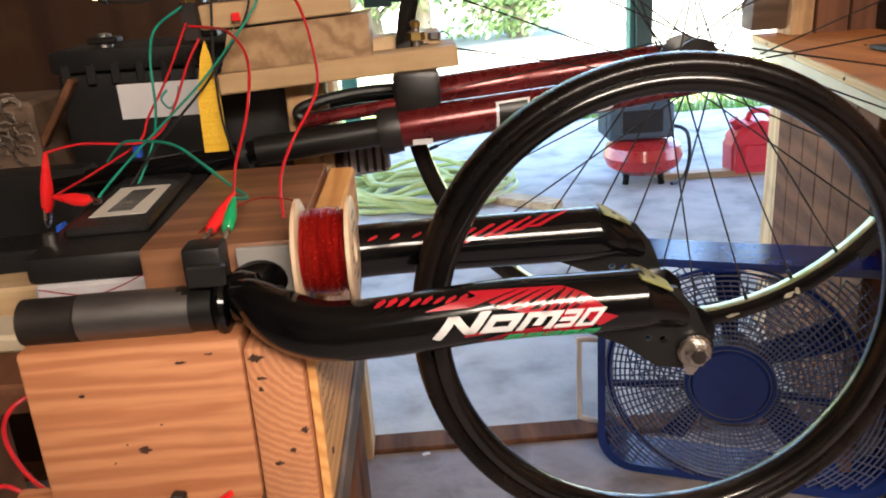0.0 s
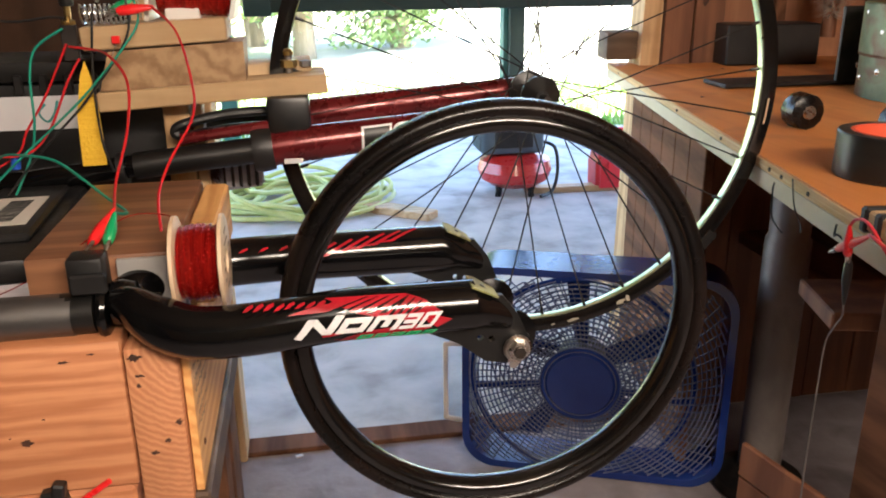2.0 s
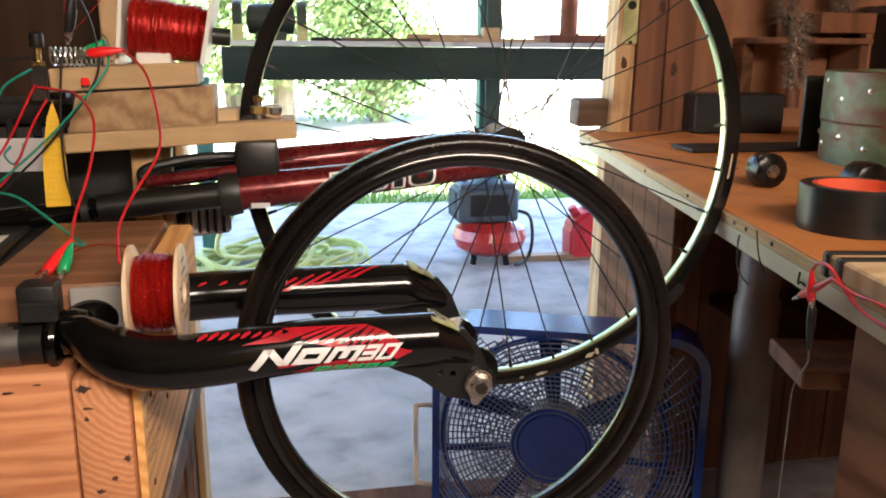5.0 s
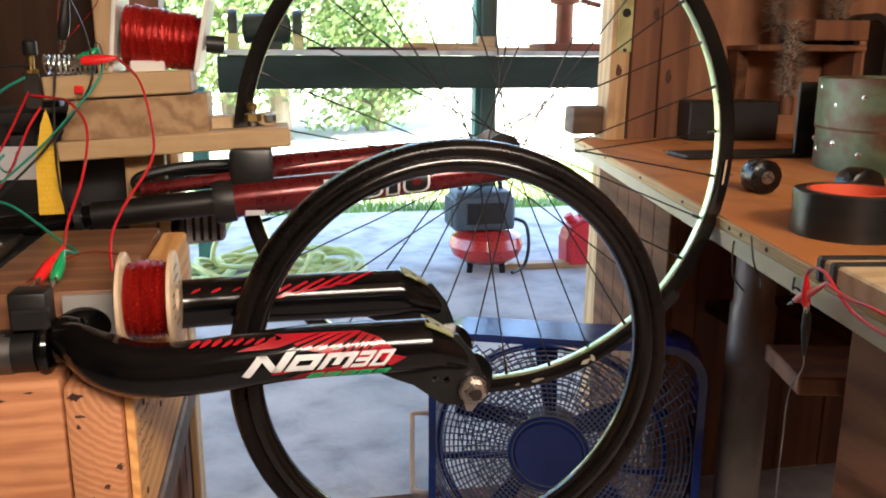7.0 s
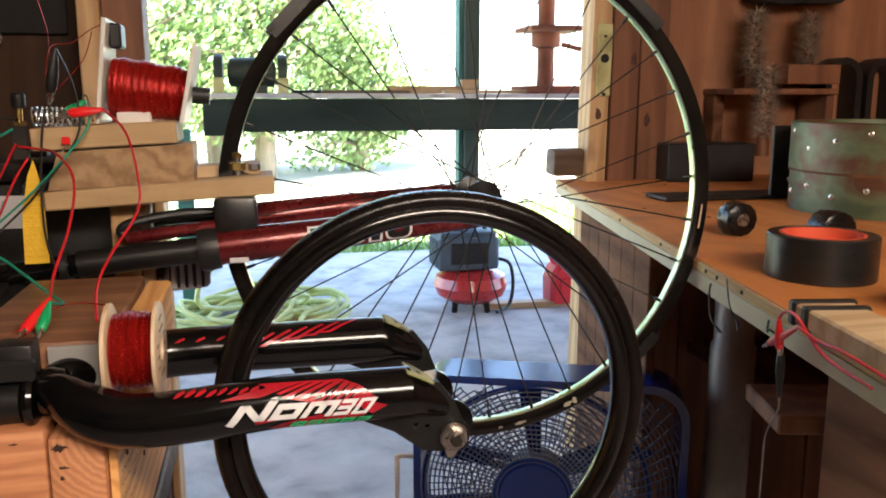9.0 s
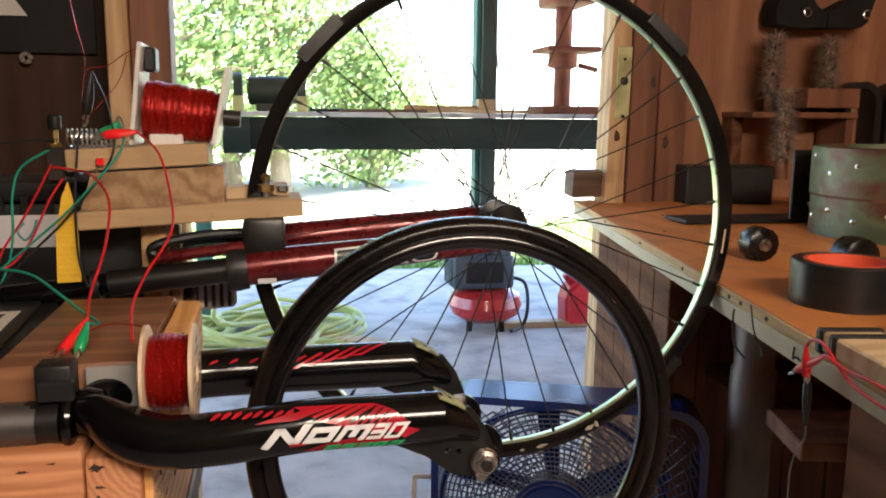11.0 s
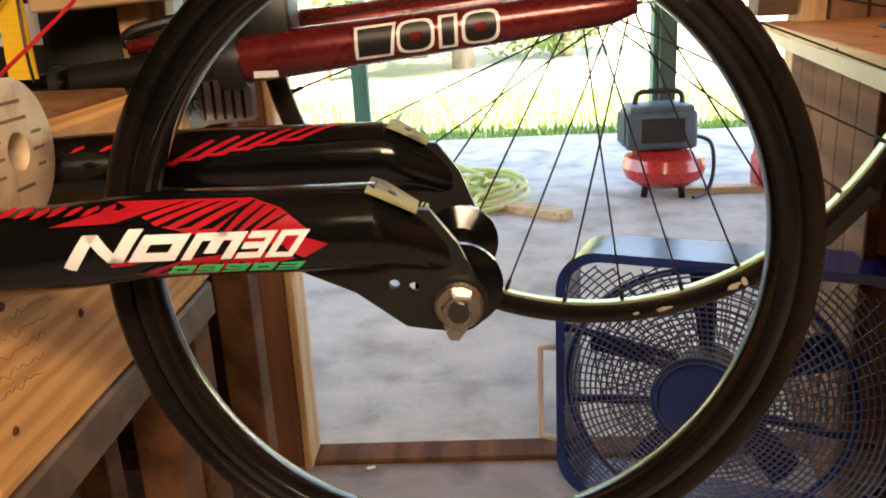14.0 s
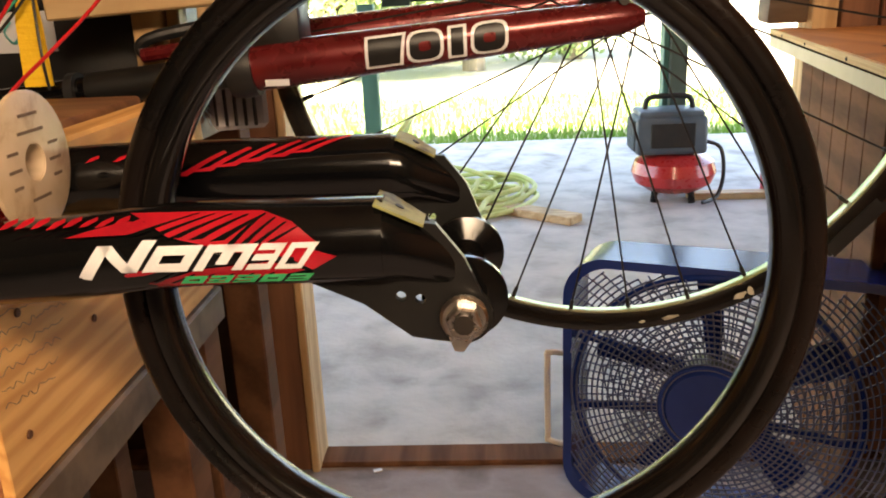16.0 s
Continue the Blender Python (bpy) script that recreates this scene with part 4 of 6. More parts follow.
for k in range(5):
    part("cross_bar", bx((1.592 - 0.216 * math.cos(0.6 * (k - 2)) + 0.02, 1.45 + 0.06 * k, 0.975), (1.592 + 0.216 * math.cos(0.6 * (k - 2)) - 0.02, 1.458 + 0.06 * k, 1.008), 0.001), DULL_STEEL, drum)
knob = thing("rubber_foot", (1.02, 1.30, 0.80), "black knurled rubber foot with steel centre", "rubber foot")
part("body", lathe([(0.028, 0.0), (0.034, 0.004), (0.0355, 0.02), (0.0355, 0.04), (0.030, 0.05)], at(1.02, 1.285, 0.8345, AXIS_Y), 12), RUBBER, knob)
part("centre", lathe([(0.011, -0.002), (0.013, 0.0), (0.013, 0.004)], at(1.02, 1.283, 0.8345, AXIS_Y), 20), STEEL, knob, "bright steel insert")
knob2 = thing("rubber_foot", (1.10, 1.10, 0.80), "black rubber foot lying behind the tape roll", "rubber foot")
part("body", lathe([(0.028, 0.0), (0.036, 0.004), (0.038, 0.02), (0.036, 0.05)], at(1.10, 1.10, 0.837, AXIS_Y), 14), RUBBER, knob2)
angle = thing("steel_angle", (1.35, 1.75, 0.80), "dark steel angle bracket lying on the shelf", "bracket")
part("base", bx((1.14, 1.835, 0.801), (1.56, 1.96, 0.811), 0.002), DARK_STEEL, angle)
part("upright", bx((1.455, 1.838, 0.806), (1.56, 1.850, 1.0), 0.002), DARK_STEEL, angle)
box_b = thing("box", (1.50, 2.38, 0.80), "small black box with a red badge on the shelf", "box")
part("body", bx((1.40, 2.30, 0.799), (1.70, 2.44, 0.925), 0.004, (0, 0, -6)), BLACK_PLASTIC, box_b)
part("badge", lathe([(0.018, 0), (0.018, 0.003)], at(1.42, 2.316, 0.845, AXIS_Y), 16), RUST_RED, box_b)
frame_b = solo("steel_channel", bx((0.90, 0.62, 0.801), (1.15, 0.72, 0.862), 0.003, (0, 0, 8)), DARK_STEEL, "dark steel channel lying on the shelf", "channel")
rail = thing("wooden_rail", (0.84, 0.66, 0.78), "short pine rail with black straps on the shelf edge", "rail")
part("bar", bx((0.700, 0.45, 0.801), (0.775, 0.70, 0.827), 0.003, (0, 0, -10)), PALE_PINE, rail)
for yy in (0.661, 0.693):
    xf = 0.722 - (0.70 - yy) * 0.18
    part("strap", bx((xf - 0.004, yy - 0.007, 0.798), (xf + 0.079, yy + 0.007, 0.830), 0.003, (0, 0, -10)), BLACK_PLASTIC, rail)
# block under the shelf and side boards
solo("timber_offcut", bx((1.11, 1.17, 0.396), (1.52, 1.37, 0.436), 0.004, (0, 0, -14)), RED_POST, "reddish timber offcut resting under the shelf", "timber")
solo("shelf_side_board", bx((1.20, 0.70, FLOOR_R), (1.24, 1.18, 0.75), 0.003, (0, 0, 10)), OLD_WOOD, "dark brown board supporting the shelf", "board")
crate = thing("crate", (1.10, 1.16, 0.0), "low dark wooden crate under the shelf", "crate")
for k in range(3):
    part("board", bx((1.02, 1.0, FLOOR_R + 0.088 * k), (1.035, 1.32, FLOOR_R + 0.083 + 0.088 * k), 0.003, (0, 0, 12 + k)), RED_POST, crate)
    part("board", bx((1.04, 1.0, FLOOR_R + 0.088 * k), (1.20, 1.015, FLOOR_R + 0.083 + 0.088 * k), 0.003, (0, 0, 12)), RED_POST, crate)
solo("lower_shelf", bx((1.25, 1.1, 0.36), (2.6, 1.88, 0.395), 0.003), OLD_WOOD, "dark lower plank shelf", "shelf")

# boarded partition below the shelf, running from the post towards the pipe
partition = thing("shelf_partition", (1.20, 2.0, 0.0), "dark reddish boarded partition below the shelf", "partition")
for k in range(6):
    y0 = 1.60 + 0.133 * k
    xx = shelf_line(y0 + 0.06) + 0.085
    part("board", bx((xx - 0.012, y0, FLOOR_R), (xx + 0.012, y0 + 0.129, 0.776), 0.003, (0, 0, -10)), OLD_WOOD, partition)

back_panel = thing("back_panel", (1.7, 1.9, 0.0), "reddish brown board panel behind the pipe", "panel")
for k in range(10):
    part("board", bx((1.08 + 0.15 * k, 1.89 + 0.003 * (k % 2), FLOOR_R), (1.227 + 0.15 * k, 1.91 + 0.003 * (k % 2), 0.776), 0.003), RED_POST, back_panel)
# things on the back wall over the shelf
for bxp, byp, bzp, hgt in ((1.735, 2.40, 1.26, 0.20), (1.946, 2.40, 1.27, 0.17), (1.74, 2.32, 1.06, 0.22)):
    br = thing("wire_brush", (bxp, byp, bzp - 0.12), "round steel wire brush on a wooden rod", "brush", "wire brushes on the wall")
    part("rod", rod((bxp, byp, bzp - hgt / 2 - 0.07), (bxp, byp, bzp + hgt / 2), 0.022, 14), RED_POST, br)
    bb = bmesh.new()
    for k in range(1500):
        a, z0 = rnd.uniform(0, 2 * math.pi), bzp + rnd.uniform(-hgt / 2, hgt / 2)
        l = rnd.uniform(0.045, 0.085)
        d = Vector((math.cos(a), math.sin(a), rnd.uniform(-0.4, 0.4))) * l
        c = Vector((bxp, byp, z0))
        w = Vector((-math.sin(a), math.cos(a), 0)) * 0.0028
        vs = [bb.verts.new(q) for q in (c + d * 0.3 - w, c + d * 0.3 + w, c + d + Vector((0, 0, 0.002)))]
        bb.faces.new(vs)
    part("bristles", bb, BRUSH_WIRE, br, "splayed steel bristles")
wall_shelf = thing("wall_rack", (1.9, 2.45, 1.0), "brown wooden rack on the wall", "rack")
part("shelf", bx((1.62, 2.32, 1.085), (2.02, 2.52, 1.105), 0.003), RED_POST, wall_shelf)
part("shelf", bx((1.82, 2.32, 1.12), (2.02, 2.50, 1.185), 0.003), RED_POST, wall_shelf)
part("upright", bx((1.99, 2.34, 0.80), (2.02, 2.50, 1.085), 0.003), RED_POST, wall_shelf)
part("upright", bx((1.62, 2.44, 0.80), (1.66, 2.50, 1.085), 0.003), OLD_WOOD, wall_shelf)
for k in range(2):
    x0 = 2.04 + 0.17 * k
    arch = [(x0 + 0.075 + 0.075 * math.cos(a), 2.42, 1.14 + 0.075 * math.sin(a)) for a in (math.pi * j / 10 for j in range(11))]
    inner = [(x0 + 0.075 + 0.050 * math.cos(a), 2.42, 1.14 + 0.05 * math.sin(a)) for a in (math.pi * j / 10 for j in range(10, -1, -1))]
    solo("arched_bracket", slab(arch + [(x0, 2.42, 0.80), (x0 + 0.025, 2.42, 0.80)] + inner + [(x0 + 0.125, 2.42, 0.80), (x0 + 0.15, 2.42, 0.80)], (0, 0.09, 0)), BLACK_PLASTIC, "black arched bracket hung on the wall", "bracket", "arched brackets")
for x0 in (1.79, 2.02):
    ho = thing("hanging_holder", (x0, 2.45, 1.38), "dark green moulded holder hung on the wall", "holder", "wall holders")
    side = ((1.735, 1.40), (1.732, 1.45), (1.745, 1.49), (1.775, 1.513), (1.82, 1.516), (1.86, 1.495), (1.89, 1.46), (1.925, 1.44), (1.925, 1.395), (1.83, 1.388)) if x0 < 1.9 else ((1.93, 1.393), (1.93, 1.44), (1.97, 1.465), (2.02, 1.492), (2.06, 1.510), (2.118, 1.520), (2.10, 1.465), (2.085, 1.415), (2.06, 1.396))
    part("body", slab([(sx, 2.40, sz) for sx, sz in side], (0, 0.09, 0)), DARK_PAPER, ho)
    part("ring", lathe([(0.012, -0.002), (0.016, 0), (0.012, 0.002)], at(x0 + 0.055, 2.394, 1.44, AXIS_Y), 12, True), STEEL, ho)
solo("wall_note", bx((1.44, 2.508, 1.50), (1.53, 2.514, 1.62), 0.001), WHITE_PAPER, "white note pinned to the wall", "note")

region((0.57, 1.315, 0), (0.60, 1.41, 0), 1.0)
# ---------------------------------------------------------------- blue box fan
FX0, FX1, FY, FH = 0.2845, 0.8455, 1.315, 0.480
fan = thing("box_fan", (0.57, FY, 0.0), "blue plastic box fan standing on the floor", "fan")
fan.rotation_euler = (0, 0, radians(-21.6))


def round_rect(x0, x1, z0, z1, r, y, n=8):
    out = []
    for cx, cz, a0 in ((x1 - r, z1 - r, 0), (x0 + r, z1 - r, 90), (x0 + r, z0 + r, 180), (x1 - r, z0 + r, 270)):
        out += [(cx + r * math.cos(radians(a0 + 90 * k / n)), y, cz + r * math.sin(radians(a0 + 90 * k / n))) for k in range(n + 1)]
    return out


fr = bmesh.new()
loops = []
for inset, y in ((0.0, FY), (0.0, FY + 0.115), (0.016, FY + 0.115), (0.016, FY)):
    loops.append([fr.verts.new(p) for p in round_rect(FX0 + inset, FX1 - inset, 0.001 + inset, FH - inset, 0.075 - inset * 0.6, y)])
for i in range(4):
    a, b = loops[i], loops[(i + 1) % 4]
    for j in range(len(a)):
        fr.faces.new((a[j], a[(j + 1) % len(a)], b[(j + 1) % len(a)], b[j]))
part("frame", fr, BLUE_PLASTIC, fan)
FC = Vector(((FX0 + FX1) / 2 - 0.025, FY + 0.004, 0.240))
part("rim", tube([FC + Vector((0.232 * math.cos(a), -0.004, 0.225 * math.sin(a))) for a in (2 * math.pi * k / 72 for k in range(72))], 0.006, 8, True), BLUE_PLASTIC, fan)


def in_frame(p):
    return FX0 + 0.016 < p.x < FX1 - 0.016 and 0.02 < p.z < FH - 0.018


def dish(r):
    return -0.001 - 0.03 * math.cos(min(r, 0.30) / 0.3 * 1.5)


for k in range(27):
    r = 0.074 + 0.0096 * k
    run = []
    full = [FC + Vector((r * math.cos(a), dish(r), r * math.sin(a))) for a in (2 * math.pi * q / 72 for q in range(72))]
    if all(in_frame(p) for p in full):
        part("grille_ring", tube(full, 0.0017, 5, True), BLUE_WIRE, fan)
        continue
    start = next(i for i in range(72) if not in_frame(full[i]))
    for p in full[start:] + full[:start + 1]:
        if in_frame(p):
            run.append(p)
        else:
            if len(run) > 2:
                part("grille_ring", tube(run, 0.0017, 5), BLUE_WIRE, fan)
            run = []
for k in range(84):
    a = 2 * math.pi * k / 84
    pts = [FC + Vector((r * math.cos(a + (r - 0.07) * 0.9), dish(r) + 0.002, r * math.sin(a + (r - 0.07) * 0.9))) for r in (0.066 + 0.02 * q for q in range(14))]
    pts = [p for p in pts if in_frame(p)]
    part("grille_spoke", tube(pts, 0.0015, 4), BLUE_WIRE, fan)
part("hub_cover", lathe([(0.020, 0.012), (0.066, 0.010), (0.072, 0.004), (0.073, -0.004), (0.068, -0.010), (0.06, -0.008), (0.03, -0.007)], at(FC.x, FC.y - 0.026, FC.z, AXIS_Y), 40), BLUE_PLASTIC, fan, "round blue hub badge")
for s in (-1, 1):
    for zz in (-0.055, 0.055):
        part("motor_arm", rod(FC + Vector((0.05 * s, 0.045, zz * 0.8)), FC + Vector((0.245 * s, 0.06, zz * 1.3)), 0.008, 8), BLUE_PLASTIC, fan)
for k in range(5):
    a = 2 * math.pi * k / 5 + 0.4
    bl = bmesh.new()
    rows = []
    for r in (0.05, 0.10, 0.16, 0.215):
        wdt = 0.02 + 0.16 * r
        rows.append([bl.verts.new(FC + Vector((r * math.cos(a + t * wdt / r), 0.065 + 0.035 * t, r * math.sin(a + t * wdt / r)))) for t in (-0.5, -0.17, 0.17, 0.5)])
    for i in range(3):
        for j in range(3):
            bl.faces.new((rows[i][j], rows[i][j + 1], rows[i + 1][j + 1], rows[i + 1][j]))
    bmesh.ops.solidify(bl, geom=bl.faces[:], thickness=0.003)
    part("blade", bl, BLUE_PLASTIC, fan)
for k in range(12):
    r = 0.07 + 0.0155 * k
    pts = [FC + Vector((r * math.cos(a), 0.107, r * math.sin(a))) for a in (2 * math.pi * q / 48 for q in range(48))]
    if all(in_frame(p) for p in pts):
        part("rear_grille_ring", tube(pts, 0.0018, 4, True), BLUE_WIRE, fan)
for k in range(40):
    a = 2 * math.pi * k / 40
    part("rear_grille_spoke", rod(FC + Vector((0.06 * math.cos(a), 0.106, 0.06 * math.sin(a))), FC + Vector((0.215 * math.cos(a + 0.2), 0.106, 0.215 * math.sin(a + 0.2))), 0.0018, 4), BLUE_WIRE, fan)
part("hub_ring", tube([FC + Vector((0.079 * math.cos(a), -0.030, 0.079 * math.sin(a))) for a in (2 * math.pi * k / 48 for k in range(48))], 0.004, 6, True), BLUE_PLASTIC, fan)
part("motor", lathe([(0.02, 0.03), (0.055, 0.035), (0.058, 0.09), (0.03, 0.10)], at(FC.x, FC.y, FC.z, AXIS_Y), 24), BLACK_PLASTIC, fan)
part("handle", tube(spline([(FX0 + 0.002, FY + 0.075, 0.262), (FX0 - 0.048, FY + 0.075, 0.259), (FX0 - 0.052, FY + 0.075, 0.24), (FX0 - 0.052, FY + 0.075, 0.09), (FX0 - 0.048, FY + 0.075, 0.070), (FX0 + 0.002, FY + 0.075, 0.067)], 5), 0.006, 8), CREAM, fan, "cream carrying handle")

# ---------------------------------------------------------------- yard
YARD = ((1.04, 3.84, 0.0), (1.02, 3.93, 0.0), 0.945)
region(*YARD)
comp = thing("air_compressor", (1.05, 3.68, 0.0), "small air compressor with red tank and blue-grey housing", "compressor")
part("tank", lathe([(0.03, 0.045), (0.12, 0.05), (0.175, 0.085), (0.195, 0.135), (0.18, 0.185), (0.12, 0.215), (0.03, 0.22)], at(1.06, 3.68, 0.0), 36), TANK_RED, comp)
for a in (0.5, 2.1, 3.7, 5.3):
    part("foot", rod((1.06 + 0.12 * math.cos(a), 3.68 + 0.12 * math.sin(a), 0.0), (1.06 + 0.11 * math.cos(a), 3.68 + 0.11 * math.sin(a), 0.07), 0.016, 10), RUBBER, comp)
housing = part("housing", bx((0.865, 3.58, 0.225), (1.19, 3.80, 0.40), 0.022, seg=3), COMP_GREY, comp)
part("lid", bx((0.880, 3.59, 0.395), (1.175, 3.79, 0.425), 0.012, seg=2), COMP_GREY, housing)
for k in range(9):
    part("fin", bx((0.856, 3.60 + 0.02 * k, 0.245), (0.872, 3.608 + 0.02 * k, 0.385), 0.001), COMP_GREY, housing)
part("panel", bx((0.93, 3.572, 0.26), (1.13, 3.582, 0.37), 0.004), BLACK_PLASTIC, housing)
part("carry_handle", tube(spline([(0.92, 3.69, 0.41), (0.93, 3.69, 0.465), (0.97, 3.69, 0.48), (1.09, 3.69, 0.48), (1.13, 3.69, 0.465), (1.14, 3.69, 0.41)], 5), 0.013, 10), BLACK_PLASTIC, comp)
part("air_hose", tube(spline([(1.18, 3.62, 0.28), (1.25, 3.60, 0.25), (1.27, 3.60, 0.13), (1.24, 3.58, 0.03), (1.16, 3.52, 0.015)], 6), 0.009, 8), BLACK_PLASTIC, comp)

region((1.50, 3.52, 0.0), (1.555, 3.775, 0.0), 0.95)
can = thing("fuel_can", (1.50, 3.52, 0.0), "red plastic fuel can standing on the concrete", "fuel can")
cb = slab([(1.38, 3.44, 0.0), (1.63, 3.44, 0.0), (1.635, 3.44, 0.20), (1.60, 3.44, 0.255), (1.50, 3.44, 0.275), (1.42, 3.44, 0.235), (1.375, 3.44, 0.17)], (0, 0.16, 0))
bmesh.ops.bevel(cb, geom=cb.edges[:], offset=0.02, segments=3, affect="EDGES")
part("body", cb, RED_PLASTIC, can)
part("handle", tube(spline([(1.47, 3.52, 0.26), (1.49, 3.52, 0.305), (1.56, 3.52, 0.30), (1.61, 3.52, 0.24)], 5), 0.014, 10), RED_PLASTIC, can)
part("cap", rod((1.425, 3.52, 0.235), (1.40, 3.52, 0.275), 0.024, 14), RED_PLASTIC, can)
part("panel", bx((1.43, 3.434, 0.05), (1.58, 3.442, 0.16), 0.008), RED_PLASTIC, can)

region((0, 0, 0), (0, 0, 0), 1.0)
solo("timber_offcut", bx((-0.05, 3.58, 0.0), (0.65, 3.67, 0.035), 0.004, (0, 0, -39)), PALE_PINE, "pale pine batten lying on the concrete", "timber")
solo("timber_offcut", bx((1.1, 3.70, 0.0), (2.3, 3.77, 0.03), 0.004, (0, 0, -3)), PALE_PINE, "long pale batten lying beside the fuel can", "timber")
region((-0.02, 3.46, 0.0), (-0.02, 3.78, 0.0), 0.95)
hose_pts = []
hr = random.Random(3)
for k in range(150):
    a = k * 0.47
    r = 0.30 + 0.10 * math.sin(k * 0.37) + hr.uniform(-0.05, 0.05)
    hose_pts.append((-0.02 + 1.15 * r * math.cos(a), 3.46 + 0.85 * r * math.sin(a), 0.014 + 0.022 * (k // 27) * (0.6 + 0.4 * math.sin(k * 1.3)) + hr.uniform(0, 0.012)))
hose_pts += [(-0.25, 3.3, 0.12), (-0.22, 3.34, 0.30), (-0.12, 3.50, 0.42), (-0.16, 3.75, 0.35), (-0.3, 4.0, 0.1), (-0.6, 4.3, 0.015), (-1.2, 4.5, 0.015)]
solo("garden_hose", tube(spline(hose_pts, 4), 0.0125, 7), HOSE, "tangled pale green garden hose on the concrete", "hose")

region(*YARD)
bench = thing("workbench", (0.7, 3.75, 0.0), "dull green outdoor workbench with cluttered top", "workbench")
part("apron", bx((-0.20, 3.48, 0.945), (1.95, 3.53, 1.095), 0.004), BENCH_GREEN, bench)
part("top", bx((-0.22, 3.46, 1.097), (1.97, 4.02, 1.12), 0.003), BENCH_TOP, bench, "dusty pale top")
part("end_block", bx((-0.24, 3.45, 0.93), (-0.12, 3.60, 1.09), 0.004), BENCH_GREEN, bench)
# each post is a shade-coloured body plus a lighter strip as its lit side
for xx in (1.04, 2.3):
    part("post", bx((xx + 0.022, 3.84, 0.0), (xx + 0.105, 3.95, 2.48), 0.005), POST_SHADED, bench)
    part("post_lit_side", bx((xx - 0.004, 3.86, 0.0), (xx + 0.020, 3.95, 2.48), 0.003), GREEN_POST, bench, "lighter teal strip for the lit left side of the post")
part("leg", bx((-0.42, 3.95, 0.0), (-0.34, 4.03, 0.94), 0.005), GREEN_POST, bench)
grinder = thing("bench_grinder", (-0.02, 3.62, 1.12), "green bench grinder with two wheel guards", "grinder")
part("motor", lathe([(0.03, -0.11), (0.065, -0.10), (0.07, 0), (0.065, 0.10), (0.03, 0.11)], at(-0.02, 3.62, 1.215, AXIS_X), 24), CAST_GREEN, grinder)
part("base", bx((-0.09, 3.56, 1.120), (0.05, 3.68, 1.16), 0.006), CAST_GREEN, grinder)
for xx in (-0.17, 0.12):
    part("guard", lathe([(0.02, -0.02), (0.085, -0.02), (0.09, 0), (0.085, 0.02), (0.02, 0.02)], at(xx, 3.62, 1.21, AXIS_X), 28), CAST_GREEN, grinder)
    part("tool_rest", bx((xx - 0.025, 3.50, 1.12), (xx + 0.025, 3.55, 1.19), 0.004), PLATE_GREEN, grinder)
press = thing("drill_press", (1.47, 3.72, 1.12), "rusty red bench drill press", "drill press")
part("base", bx((1.32, 3.58, 1.120), (1.66, 3.86, 1.16), 0.006), RUST_RED, press)
part("column", rod((1.47, 3.74, 1.15), (1.47, 3.74, 1.90), 0.045, 20), RUST_RED, press)
part("table", bx((1.33, 3.56, 1.43), (1.62, 3.84, 1.455), 0.006), RUST_RED, press)
part("collar", lathe([(0.046, -0.05), (0.075, -0.04), (0.075, 0.04), (0.046, 0.05)], at(1.47, 3.74, 1.40), 20), RUST_RED, press)
part("crank", rod((1.54, 3.70, 1.37), (1.64, 3.68, 1.345), 0.014, 10), RUST_RED, press)
part("head", bx((1.36, 3.50, 1.66), (1.58, 3.86, 1.90), 0.02, seg=2), RUST_RED, press)
for (x0, x1, y0, z0, h, rz) in ((0.30, 0.72, 3.55, 1.121, 0.014, 4), (0.62, 0.98, 3.60, 1.121, 0.035, -7), (0.88, 1.30, 3.52, 1.121, 0.016, 2), (0.98, 1.06, 3.56, 1.138, 0.05, 0)):
    solo("timber_offcut", bx((x0, y0, z0), (x1, y0 + 0.07, z0 + h), 0.003, (0, 0, rz)), PALE_PINE if h > 0.015 else OLD_BEAM, "short offcut lying on the outdoor bench", "timber", "bench offcuts")
solo("steel_bar", rod((0.16, 3.60, 1.128), (0.95, 3.62, 1.128), 0.007, 8), DARK_STEEL, "thin dark steel bar lying on the bench", "bar")
# grass and trees
region((0, 0, 0), (0, 0, 0), 1.0)
gr = random.Random(11)
gb = bmesh.new()
for k in range(22000):
    x, y = gr.uniform(-3.5, 6.0), 5.38 + 2.6 * gr.random() ** 1.5
    h, a, w = gr.uniform(0.05, 0.14), gr.uniform(0, 6.28), gr.uniform(0.004, 0.008)
    c, d = Vector((x, y, -0.06)), Vector((math.cos(a), math.sin(a), 0))
    lean = Vector((gr.uniform(-0.05, 0.05), gr.uniform(-0.05, 0.05), h))
    gb.faces.new([gb.verts.new(q) for q in (c - d * w, c + d * w, c + lean)])
solo("grass", gb, GRASS, "sunlit green lawn beyond the concrete", "grass", kind="stuff")


